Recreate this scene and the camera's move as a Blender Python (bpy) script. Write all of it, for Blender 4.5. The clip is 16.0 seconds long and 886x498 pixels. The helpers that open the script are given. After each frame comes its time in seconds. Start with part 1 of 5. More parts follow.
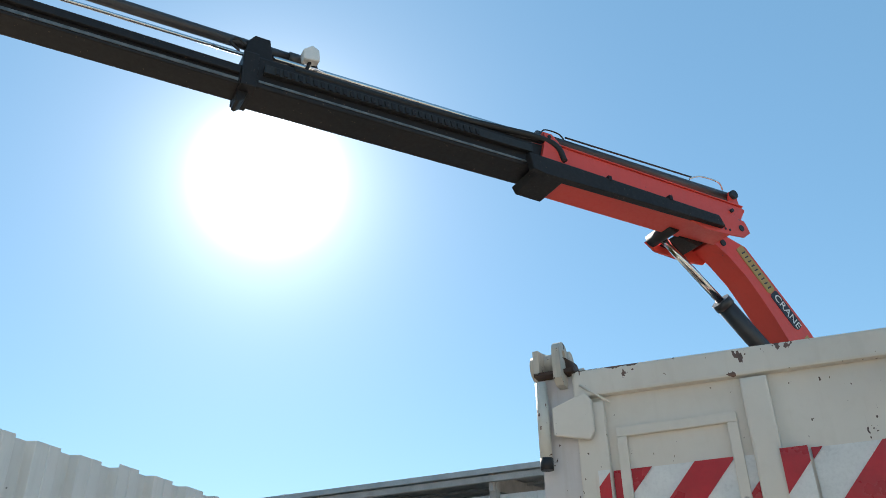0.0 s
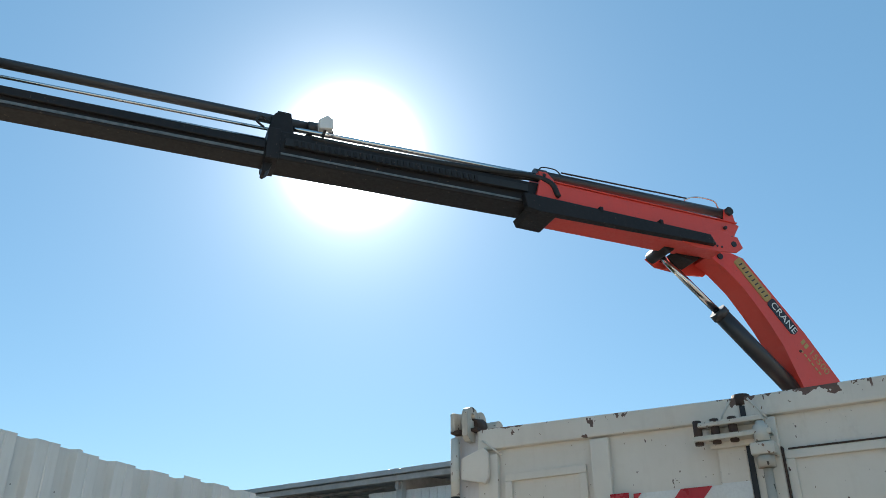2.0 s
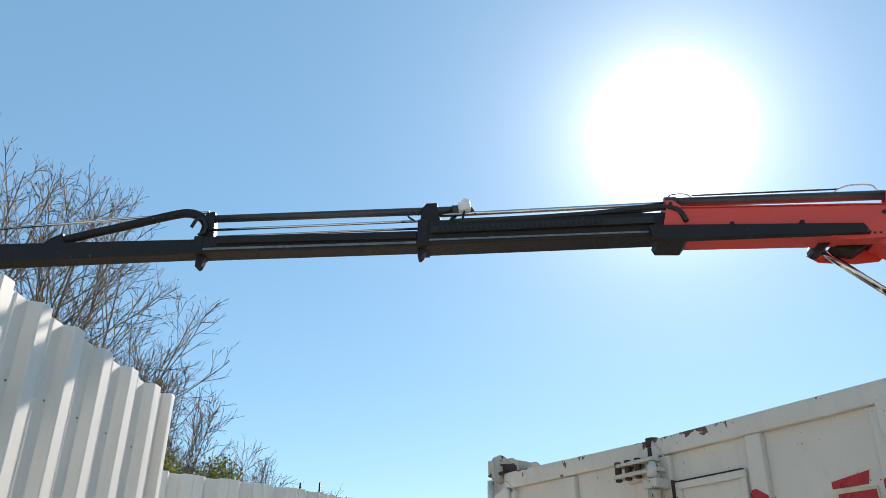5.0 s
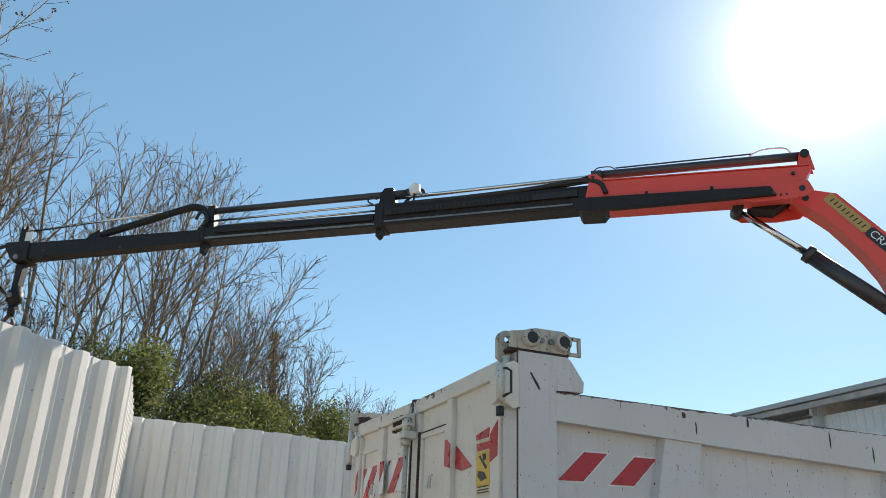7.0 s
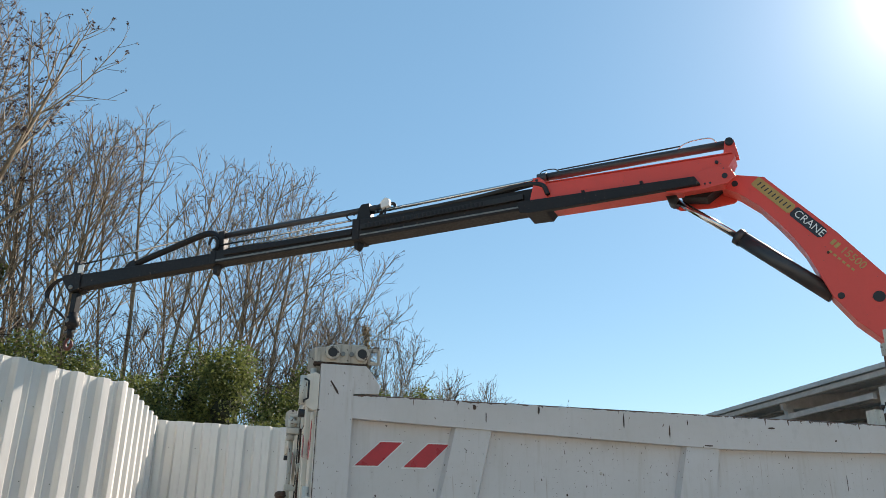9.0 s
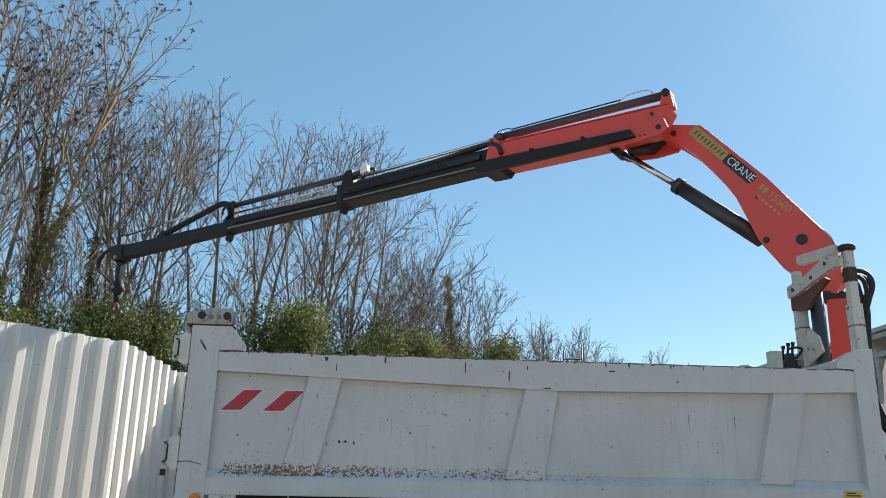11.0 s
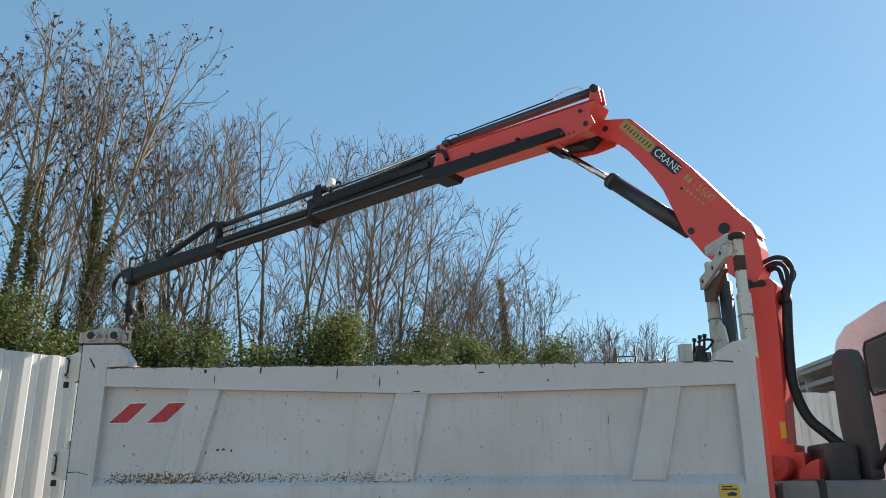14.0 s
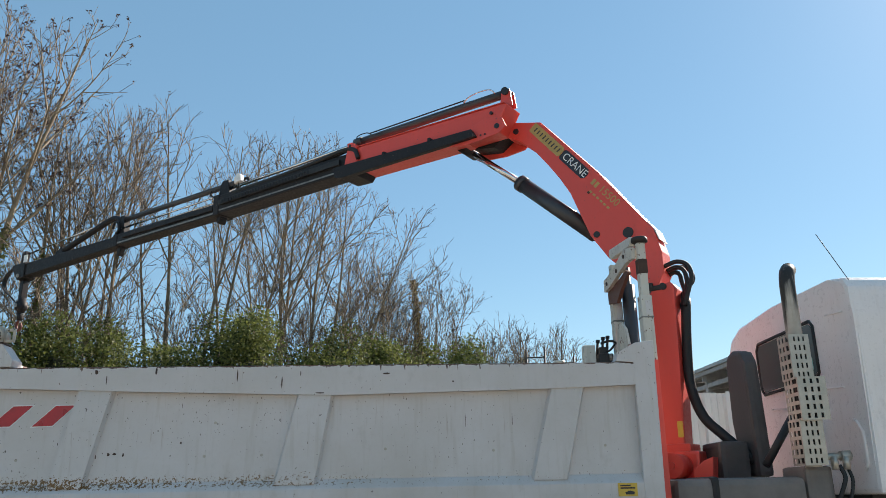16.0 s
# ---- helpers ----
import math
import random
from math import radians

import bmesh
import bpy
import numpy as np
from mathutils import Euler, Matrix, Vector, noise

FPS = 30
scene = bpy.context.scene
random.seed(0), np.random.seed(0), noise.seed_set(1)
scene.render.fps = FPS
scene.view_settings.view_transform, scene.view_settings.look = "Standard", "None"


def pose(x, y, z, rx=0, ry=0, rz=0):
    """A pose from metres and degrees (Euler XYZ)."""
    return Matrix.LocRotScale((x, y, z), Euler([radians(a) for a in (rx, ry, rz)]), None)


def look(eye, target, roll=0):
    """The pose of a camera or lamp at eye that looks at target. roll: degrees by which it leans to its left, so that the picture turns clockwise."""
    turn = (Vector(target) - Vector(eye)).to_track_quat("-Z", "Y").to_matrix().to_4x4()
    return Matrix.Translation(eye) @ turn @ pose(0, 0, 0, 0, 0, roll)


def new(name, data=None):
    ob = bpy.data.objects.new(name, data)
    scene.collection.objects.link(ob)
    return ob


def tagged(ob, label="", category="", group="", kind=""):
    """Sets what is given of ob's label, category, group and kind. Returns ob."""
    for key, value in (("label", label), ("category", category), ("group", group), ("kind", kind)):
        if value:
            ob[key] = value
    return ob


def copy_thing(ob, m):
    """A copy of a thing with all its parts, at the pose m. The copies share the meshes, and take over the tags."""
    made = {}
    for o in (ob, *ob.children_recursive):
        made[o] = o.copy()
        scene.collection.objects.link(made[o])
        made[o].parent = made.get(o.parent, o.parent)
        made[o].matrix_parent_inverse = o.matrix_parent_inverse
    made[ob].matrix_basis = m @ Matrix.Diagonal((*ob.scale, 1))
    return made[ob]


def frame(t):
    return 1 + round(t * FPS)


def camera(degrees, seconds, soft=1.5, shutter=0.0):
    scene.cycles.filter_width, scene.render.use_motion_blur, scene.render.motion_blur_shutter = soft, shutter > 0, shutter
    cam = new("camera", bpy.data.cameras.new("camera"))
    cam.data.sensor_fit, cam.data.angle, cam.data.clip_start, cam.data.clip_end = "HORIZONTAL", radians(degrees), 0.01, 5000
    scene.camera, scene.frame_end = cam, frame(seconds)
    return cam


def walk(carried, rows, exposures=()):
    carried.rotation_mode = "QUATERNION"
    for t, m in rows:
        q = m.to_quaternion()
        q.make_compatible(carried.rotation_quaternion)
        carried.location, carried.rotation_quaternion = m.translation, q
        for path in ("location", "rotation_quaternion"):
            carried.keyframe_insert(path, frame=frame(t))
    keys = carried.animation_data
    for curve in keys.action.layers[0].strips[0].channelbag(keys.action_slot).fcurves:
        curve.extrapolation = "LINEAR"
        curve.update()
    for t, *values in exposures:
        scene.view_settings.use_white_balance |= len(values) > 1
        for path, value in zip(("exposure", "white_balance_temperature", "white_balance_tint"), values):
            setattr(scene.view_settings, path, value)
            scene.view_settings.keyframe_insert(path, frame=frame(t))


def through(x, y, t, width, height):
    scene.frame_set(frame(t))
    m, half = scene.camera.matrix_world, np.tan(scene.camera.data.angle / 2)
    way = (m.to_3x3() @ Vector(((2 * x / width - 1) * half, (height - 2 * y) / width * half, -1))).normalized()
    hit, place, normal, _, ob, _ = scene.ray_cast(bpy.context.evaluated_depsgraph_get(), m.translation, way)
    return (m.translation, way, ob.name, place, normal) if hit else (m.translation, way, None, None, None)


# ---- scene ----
cam = camera(57.4, 16.0, soft=0.65)
PATH = [
    (0, (-2.311, 1.699, 1.553), (-0.716, 2.408, 2.531), -1.0),
    (0.5, (-2.498, 1.494, 1.577), (-0.917, 2.215, 2.568), -1.0),
    (1, (-2.658, 1.283, 1.608), (-1.077, 2.042, 2.569), -0.1),
    (1.5, (-2.719, 0.983, 1.586), (-1.156, 1.811, 2.52), -0.1),
    (2, (-2.89, 0.725, 1.579), (-1.364, 1.637, 2.495), -0.1),
    (2.5, (-2.976, 0.425, 1.581), (-1.533, 1.458, 2.502), -0.4),
    (3, (-3.05, 0.184, 1.631), (-1.714, 1.354, 2.552), -1.0),
    (3.5, (-3.161, -0.004, 1.607), (-1.947, 1.296, 2.522), -1.4),
    (4, (-3.029, -0.346, 1.54), (-1.929, 1.058, 2.444), -0.7),
    (4.5, (-2.827, -0.768, 1.536), (-1.816, 0.705, 2.433), 0.4),
    (5, (-2.683, -1.252, 1.56), (-1.711, 0.248, 2.458), 0.8),
    (5.2, (-2.526, -1.44, 1.543), (-1.583, 0.073, 2.451), 0.9),
    (7.3, (-1.424, -3.378, 1.481), (-0.77, -1.635, 2.213), 2.2),
    (7.5, (-1.282, -3.535, 1.479), (-0.666, -1.776, 2.205), 2.2),
    (8, (-1.023, -3.891, 1.513), (-0.492, -2.105, 2.241), 1.9),
    (8.5, (-0.674, -4.229, 1.487), (-0.194, -2.428, 2.213), 1.3),
    (9, (-0.314, -4.506, 1.456), (0.116, -2.684, 2.16), 0.9),
    (9.2, (-0.187, -4.59, 1.461), (0.212, -2.756, 2.151), 1.1),
    (11.3, (1.539, -5.535, 1.407), (1.639, -3.621, 1.979), 1.1),
    (11.5, (1.693, -5.617, 1.413), (1.76, -3.703, 1.988), 1.2),
    (12, (2.099, -5.676, 1.401), (2.09, -3.762, 1.981), 1.5),
    (12.5, (2.387, -5.722, 1.399), (2.318, -3.805, 1.965), 1.2),
    (13, (2.56, -5.774, 1.411), (2.452, -3.859, 1.977), 0.8),
    (13.5, (2.707, -5.7, 1.409), (2.596, -3.789, 1.988), 0.3),
    (14, (2.815, -5.595, 1.406), (2.747, -3.683, 1.989), -0.3),
    (14.5, (2.834, -5.567, 1.41), (2.825, -3.651, 1.985), -0.8),
    (15, (2.847, -5.566, 1.409), (2.884, -3.648, 1.975), -0.8),
    (15.5, (2.861, -5.561, 1.413), (2.946, -3.645, 1.98), -0.9),
    (16, (2.872, -5.542, 1.415), (3.013, -3.634, 1.997), -1.2),
]
walk(cam, [(t, look(eye, target, roll)) for t, eye, target, roll in PATH],
     exposures=[(0.0, 1.08, 6450, 11), (1.5, 1.06, 6450, 11), (2.4, 0.8, 6250, 9), (3.0, 0.8, 6250, 9), (3.5, 1.06, 6500, 12), (5.2, 1.08, 6700, 14), (7.3, 1.06, 6900, 15), (9.2, 1.06, 6850, 15), (11.3, 1.02, 6650, 13), (14.5, 1.0, 6650, 13), (16.0, 1.02, 6850, 15)])

# ---- light ----
SUN_AZ, SUN_EL = radians(38.5), radians(33.6)
SUN_DIR = Vector((math.cos(SUN_EL) * math.cos(SUN_AZ), math.cos(SUN_EL) * math.sin(SUN_AZ), math.sin(SUN_EL)))

world = bpy.data.worlds.new("sky")
scene.world = world
world.use_nodes = True
wn, wl = world.node_tree.nodes, world.node_tree.links
wn.clear()
sky = wn.new("ShaderNodeTexSky")
sky.sky_type = "NISHITA"
sky.sun_disc = False
sky.sun_elevation = SUN_EL
sky.sun_rotation = radians(90) - SUN_AZ
sky.altitude = 150
sky.air_density, sky.dust_density, sky.ozone_density = 1.1, 0.10, 1.4
# glow painted into the sky round the sun, for its glare and haze
tc = wn.new("ShaderNodeTexCoord")
dot = wn.new("ShaderNodeVectorMath")
dot.operation = "DOT_PRODUCT"
dot.inputs[1].default_value = SUN_DIR
wl.new(tc.outputs["Generated"], dot.inputs[0])


def world_math(op, a, b):
    n = wn.new("ShaderNodeMath")
    n.operation = op
    for i, v in enumerate((a, b)):
        if isinstance(v, (int, float)):
            n.inputs[i].default_value = v
        else:
            wl.new(v, n.inputs[i])
    return n.outputs[0]


off = world_math("SUBTRACT", dot.outputs["Value"], 1.0)
core = world_math("MULTIPLY", world_math("POWER", 2.718, world_math("MULTIPLY", off, 1300.0)), 260.0)
ring = world_math("MULTIPLY", world_math("POWER", 2.718, world_math("MULTIPLY", off, 170.0)), 4.5)
halo = world_math("MULTIPLY", world_math("POWER", 2.718, world_math("MULTIPLY", off, 32.0)), 1.1)
glow = world_math("ADD", world_math("ADD", core, ring), halo)
tint = wn.new("ShaderNodeVectorMath")
tint.operation = "SCALE"
tint.inputs[0].default_value = (1.0, 0.98, 0.92)
wl.new(glow, tint.inputs["Scale"])
both = wn.new("ShaderNodeVectorMath")
both.operation = "ADD"
vivid = wn.new("ShaderNodeHueSaturation")
vivid.inputs["Saturation"].default_value = 1.16
wl.new(sky.outputs[0], vivid.inputs["Color"])
cast = wn.new("ShaderNodeVectorMath")
cast.operation = "MULTIPLY"
cast.inputs[1].default_value = (0.94, 1.0, 0.955)
wl.new(vivid.outputs[0], cast.inputs[0])
haze = wn.new("ShaderNodeMix")
haze.data_type = "RGBA"
haze.inputs[0].default_value = 0.44
haze.inputs[7].default_value = (1.55, 3.2, 4.5, 1.0)
wl.new(cast.outputs[0], haze.inputs[6])
wl.new(haze.outputs[2], both.inputs[0])
wl.new(tint.outputs[0], both.inputs[1])
bg = wn.new("ShaderNodeBackground")
bg.inputs["Strength"].default_value = 0.080
wl.new(both.outputs[0], bg.inputs["Color"])
wo = wn.new("ShaderNodeOutputWorld")
wl.new(bg.outputs[0], wo.inputs[0])

sun = new("sun", bpy.data.lights.new("sun", "SUN"))
sun.data.energy, sun.data.angle, sun.data.color = 5.0, radians(0.55), (1.0, 0.93, 0.82)
sun.matrix_world = look(SUN_DIR * 60, (0, 0, 0))


# ---- materials ----
class Nodes:
    """A small wrapper for a node material."""

    def __init__(self, name):
        self.mat = bpy.data.materials.new(name)
        self.mat.use_nodes = True
        self.n, self.l = self.mat.node_tree.nodes, self.mat.node_tree.links
        self.b = self.n["Principled BSDF"]
        self.co = self.n.new("ShaderNodeTexCoord").outputs["Object"]

    def put(self, socket, value):
        if hasattr(value, "is_output"):
            self.l.new(value, socket)
        else:
            socket.default_value = value

    def noise(self, scale, detail=3.0, rough=0.55, stretch=None, dist=0.0):
        co = self.co
        if stretch:
            m = self.n.new("ShaderNodeMapping")
            m.inputs["Scale"].default_value = stretch
            self.l.new(co, m.inputs["Vector"])
            co = m.outputs[0]
        t = self.n.new("ShaderNodeTexNoise")
        t.inputs["Scale"].default_value, t.inputs["Detail"].default_value = scale, detail
        t.inputs["Roughness"].default_value, t.inputs["Distortion"].default_value = rough, dist
        self.l.new(co, t.inputs["Vector"])
        return t.outputs["Fac"]

    def ramp(self, fac, a, b, va=0.0, vb=1.0):
        r = self.n.new("ShaderNodeMapRange")
        for i, v in enumerate((a, b, va, vb)):
            self.put(r.inputs[i + 1], v)
        self.l.new(fac, r.inputs[0])
        return r.outputs[0]

    def math(self, op, a, b=0.0):
        m = self.n.new("ShaderNodeMath")
        m.operation = op
        self.put(m.inputs[0], a)
        self.put(m.inputs[1], b)
        return m.outputs[0]

    def mix(self, fac, a, b):
        m = self.n.new("ShaderNodeMix")
        m.data_type = "RGBA"
        self.put(m.inputs[0], fac)
        for i, v in ((6, a), (7, b)):
            self.put(m.inputs[i], v if hasattr(v, "is_output") else (*v, 1.0))
        return m.outputs[2]

    def axis(self, i):
        s = self.n.new("ShaderNodeSeparateXYZ")
        self.l.new(self.co, s.inputs[0])
        return s.outputs[i]

    def random(self):
        return self.n.new("ShaderNodeObjectInfo").outputs["Random"]

    def bump(self, height, strength=0.2, dist=0.01):
        b = self.n.new("ShaderNodeBump")
        b.inputs["Strength"].default_value, b.inputs["Distance"].default_value = strength, dist
        self.l.new(height, b.inputs["Height"])
        self.l.new(b.outputs[0], self.b.inputs["Normal"])

    def done(self, colour, rough=0.5, metal=0.0, **more):
        self.put(self.b.inputs["Base Color"], colour if hasattr(colour, "is_output") else (*colour, 1.0))
        self.put(self.b.inputs["Roughness"], rough)
        self.put(self.b.inputs["Metallic"], metal)
        for k, v in more.items():
            self.put(self.b.inputs[k.replace("_", " ")], v)
        return self.mat


def worn_paint(name, base, dirty, chip=(0.06, 0.03, 0.02), chips=0.66, rough=0.42, edge=None, streak=0.35, splash=None, rim=None, worn=None, spots=0.0, gloss=0.5):
    """Old paint: stains, run-down streaks, chips to rust. edge: (z0, z1) between which the chips grow large; splash: (z0, z1) of a band of road dirt; rim: height above which the paint is gone; worn: (y, width) of the worst rust; spots: share of small crisp stone chips."""
    k = Nodes(name)
    big, fine = k.noise(1.1, 5, 0.6), k.noise(34, 3, 0.6)
    runs = k.noise(5.0, 3, 0.6, stretch=(5.0, 5.0, 0.45))
    c = k.mix(k.ramp(big, 0.35, 0.75), base, tuple(0.6 * a + 0.4 * b for a, b in zip(base, dirty)))
    c = k.mix(k.math("MULTIPLY", k.ramp(runs, 0.54, 0.80), streak), c, dirty)
    c = k.mix(k.math("MULTIPLY", k.ramp(fine, 0.5, 0.8), 0.10), c, dirty)
    smear = k.ramp(k.noise(3.1, 6, 0.68, stretch=(1.0, 1.0, 0.75)), 0.60, 0.74)
    c = k.mix(k.math("MULTIPLY", smear, 0.32), c, tuple(0.62 * x for x in dirty))
    speck = k.noise(17, 4, 0.62, stretch=(1.0, 1.0, 0.8))
    limit = chips
    if edge:
        g = k.ramp(k.axis(2), edge[0], edge[1], 0.0, 0.34)
        patch = k.ramp(k.noise(1.7, 2), 0.42, 0.62)
        if worn:
            near_it = k.ramp(k.math("ABSOLUTE", k.math("SUBTRACT", k.axis(1), worn[0])), worn[1] * 0.4, worn[1], 1.0, 0.0)
            patch = k.math("MINIMUM", k.math("ADD", k.math("MULTIPLY", patch, 0.8), k.math("MULTIPLY", near_it, 0.8)), 1.15)
        limit = k.math("SUBTRACT", chips, k.math("MULTIPLY", g, patch))
    m = k.math("GREATER_THAN", speck, limit)
    if spots:
        # small ragged stone chips, gathered in patches, and thin drips of rust
        bad = k.math("MULTIPLY", k.ramp(k.noise(1.35, 3, 0.6), 0.42, 0.68), spots)
        for scale, start, stretch in ((34, 0.772, (1.0, 1.0, 0.7)), (75, 0.738, (1.0, 1.0, 0.6)), (30, 0.80, (2.2, 2.2, 0.5))):
            m = k.math("MAXIMUM", m, k.math("GREATER_THAN", k.noise(scale, 2, 0.55, stretch=stretch), k.math("SUBTRACT", start, k.math("MULTIPLY", bad, 0.16))))
        drip = k.ramp(k.noise(15, 3, 0.6, stretch=(2.6, 2.6, 0.16)), 0.66, 0.74)
        c = k.mix(k.math("MULTIPLY", k.math("MULTIPLY", drip, bad), 1.5), c, (0.23, 0.125, 0.055))
    else:
        m = k.math("MAXIMUM", m, k.math("MAXIMUM", k.math("GREATER_THAN", k.noise(46, 2, 0.5), chips + 0.025), k.math("GREATER_THAN", k.noise(7.5, 5, 0.7), chips + 0.025)))
    if rim:
        ragged = k.math("ADD", k.axis(2), k.math("MULTIPLY", k.math("SUBTRACT", k.noise(9, 5, 0.75, stretch=(1.0, 1.0, 0.25)), 0.5), 0.050))
        m = k.math("MAXIMUM", m, k.math("GREATER_THAN", ragged, rim))
        below = k.math("MULTIPLY", k.math("SUBTRACT", rim, k.axis(2)), 2.6)
        m = k.math("MAXIMUM", m, k.math("GREATER_THAN", k.noise(17, 3, 0.6, stretch=(2.6, 2.6, 0.28)), k.math("ADD", below, 0.605)))
    if splash:
        z = k.axis(2)
        inside = k.math("MULTIPLY", k.ramp(z, splash[0], splash[0] + 0.03), k.ramp(z, splash[1] - 0.06, splash[1], 1.0, 0.0))
        where = k.math("MULTIPLY", k.ramp(k.noise(0.9, 2), 0.35, 0.6, 0.62, 1.0), k.math("MULTIPLY", k.ramp(k.axis(0), 0.22, 0.34), k.ramp(k.axis(0), 2.0, 3.4, 1.0, 0.35)))
        dirt = k.math("GREATER_THAN", k.noise(54, 3, 0.75), k.math("SUBTRACT", 0.76, k.math("MULTIPLY", k.math("MULTIPLY", inside, where), 0.30)))
        c = k.mix(dirt, c, (0.17, 0.088, 0.028))
        film = k.math("MULTIPLY", k.ramp(z, splash[0] - 0.05, splash[1] + 0.05, 0.5, 0.0), k.ramp(k.noise(2.2, 4), 0.4, 0.7))
        c = k.mix(k.math("MULTIPLY", film, 0.5), c, dirty)
    c = k.mix(m, c, k.mix(fine, chip, tuple(min(1, x * 3.2) for x in chip)))
    k.bump(k.math("SUBTRACT", k.math("MULTIPLY", big, 0.6), k.math("MULTIPLY", m, 0.25)), 0.18, 0.02)
    return k.done(c, k.ramp(fine, 0.3, 0.8, rough - 0.08, rough + 0.2), Specular_IOR_Level=gloss)


def plain(name, base, rough=0.5, metal=0.0, vary=0.25, scale=9.0, bump=0.08, **more):
    k = Nodes(name)
    a, b = k.noise(scale, 4), k.noise(scale * 9, 2)
    c = k.mix(k.ramp(a, 0.3, 0.75), tuple(x * (1 - vary) for x in base), base)
    c = k.mix(k.math("MULTIPLY", k.ramp(b, 0.45, 0.8), 0.25), c, tuple(x * 0.55 for x in base))
    k.bump(b, bump, 0.004)
    return k.done(c, k.ramp(a, 0.3, 0.8, max(0.02, rough - 0.1), min(1, rough + 0.12)), metal, **more)


side_paint = worn_paint("white_side_paint", (0.60, 0.57, 0.565), (0.36, 0.31, 0.245), chip=(0.035, 0.022, 0.016), chips=0.76, rough=0.36, streak=0.34, splash=(1.47, 1.61), spots=0.34)
rail_paint = worn_paint("white_rail_paint", (0.61, 0.577, 0.57), (0.36, 0.31, 0.245), chip=(0.05, 0.024, 0.014), chips=0.74, edge=(2.245, 2.30), rough=0.36, streak=0.18, rim=2.2725, spots=0.34)
gate_paint = worn_paint("cream_gate_paint", (0.70, 0.648, 0.572), (0.46, 0.40, 0.32), chip=(0.05, 0.03, 0.02), chips=0.735, streak=0.16, spots=0.22)
gate_rail_paint = worn_paint("cream_gate_rail_paint", (0.70, 0.648, 0.572), (0.43, 0.36, 0.28), chip=(0.062, 0.034, 0.024), chips=0.70, edge=(2.365, 2.455), streak=0.2, rim=2.444, worn=(1.12, 0.42))
rust_steel = plain("rusty_steel", (0.10, 0.06, 0.045), 0.75, 0.3, 0.5, 14, 0.3)
bare_steel = plain("greasy_steel", (0.30, 0.29, 0.27), 0.45, 0.7, 0.5, 20, 0.2)
grime_steel = worn_paint("grimy_white_steel", (0.60, 0.58, 0.52), (0.25, 0.2, 0.14), chips=0.66, streak=0.5)
bracket_paint = worn_paint("grimy_bracket_paint", (0.50, 0.455, 0.385), (0.09, 0.068, 0.05), chip=(0.03, 0.022, 0.018), chips=0.655, streak=0.7, rough=0.55)
crane_red = worn_paint("crane_red_paint", (0.71, 0.068, 0.048), (0.55, 0.07, 0.05), chip=(0.05, 0.03, 0.03), chips=0.735, rough=0.38, streak=0.3)
boom_black = worn_paint("boom_dark_paint", (0.016, 0.017, 0.020), (0.036, 0.028, 0.024), chip=(0.05, 0.035, 0.028), chips=0.70, rough=0.5, streak=0.5, gloss=0.22)
soot_black = plain("black_plastic", (0.018, 0.018, 0.02), 0.55, 0.0, 0.35, 8, 0.1)
dusty_black = plain("dusty_black_plastic", (0.22, 0.195, 0.18), 0.6, 0.0, 0.4, 5, 0.12)
duct_black = plain("dull_black_plastic", (0.095, 0.085, 0.082), 0.6, 0.0, 0.4, 5, 0.12)
tube_black = plain("cylinder_black", (0.050, 0.049, 0.053), 0.38, 0.0, 0.3, 7, 0.06)
grimy_black = plain("greasy_black_steel", (0.045, 0.037, 0.032), 0.6, 0.2, 0.5, 16, 0.3)
rubber = plain("hose_rubber", (0.016, 0.016, 0.017), 0.62, 0.0, 0.3, 30, 0.3)
chrome = plain("chrome_rod", (0.72, 0.72, 0.72), 0.16, 1.0, 0.1, 6, 0.02)

def stack_material():
    """Pale weathered pipe, its soot thickening towards the mouth in ragged runs."""
    k = Nodes("sooted_exhaust_metal")
    a, runs = k.noise(9, 4), k.noise(9.0, 4, 0.6, stretch=(2.5, 2.5, 0.22))
    c = k.mix(k.ramp(a, 0.3, 0.75), (0.50, 0.44, 0.37), (0.36, 0.31, 0.26))
    h = k.math("ADD", k.axis(2), k.math("MULTIPLY", k.math("SUBTRACT", runs, 0.5), 1.3))
    c = k.mix(k.ramp(h, 2.60, 2.92), c, (0.035, 0.029, 0.025))
    k.bump(a, 0.1, 0.004)
    return k.done(c, 0.55, 0.35)


stack_metal = stack_material()
rusty_white = worn_paint("rusty_white_steel", (0.60, 0.57, 0.50), (0.30, 0.21, 0.14), chip=(0.09, 0.05, 0.035), chips=0.645, streak=0.6)
guard_metal = plain("guard_metal", (0.54, 0.49, 0.42), 0.4, 0.5, 0.3, 12, 0.08)
hook_red = plain("hook_red_paint", (0.15, 0.045, 0.035), 0.5, 0.1, 0.5, 20, 0.15)
sign_red = plain("reflective_red", (0.50, 0.018, 0.028), 0.32, 0.0, 0.25, 12, 0.03)
sign_white = plain("reflective_white", (0.76, 0.76, 0.74), 0.34, 0.0, 0.15, 12, 0.03)
sticker_yellow = plain("sticker_yellow", (0.72, 0.46, 0.06), 0.4, 0.0, 0.15, 20, 0.02)
sticker_tan = plain("sticker_tan", (0.50, 0.34, 0.10), 0.45, 0.0, 0.25, 20, 0.02)
sticker_cream = plain("sticker_cream", (0.70, 0.62, 0.40), 0.45, 0.0, 0.2, 20, 0.02)
sticker_black = plain("sticker_black", (0.02, 0.02, 0.025), 0.4, 0.0, 0.2, 20, 0.02)
sticker_white = plain("sticker_white", (0.78, 0.78, 0.76), 0.4, 0.0, 0.1, 20, 0.02)
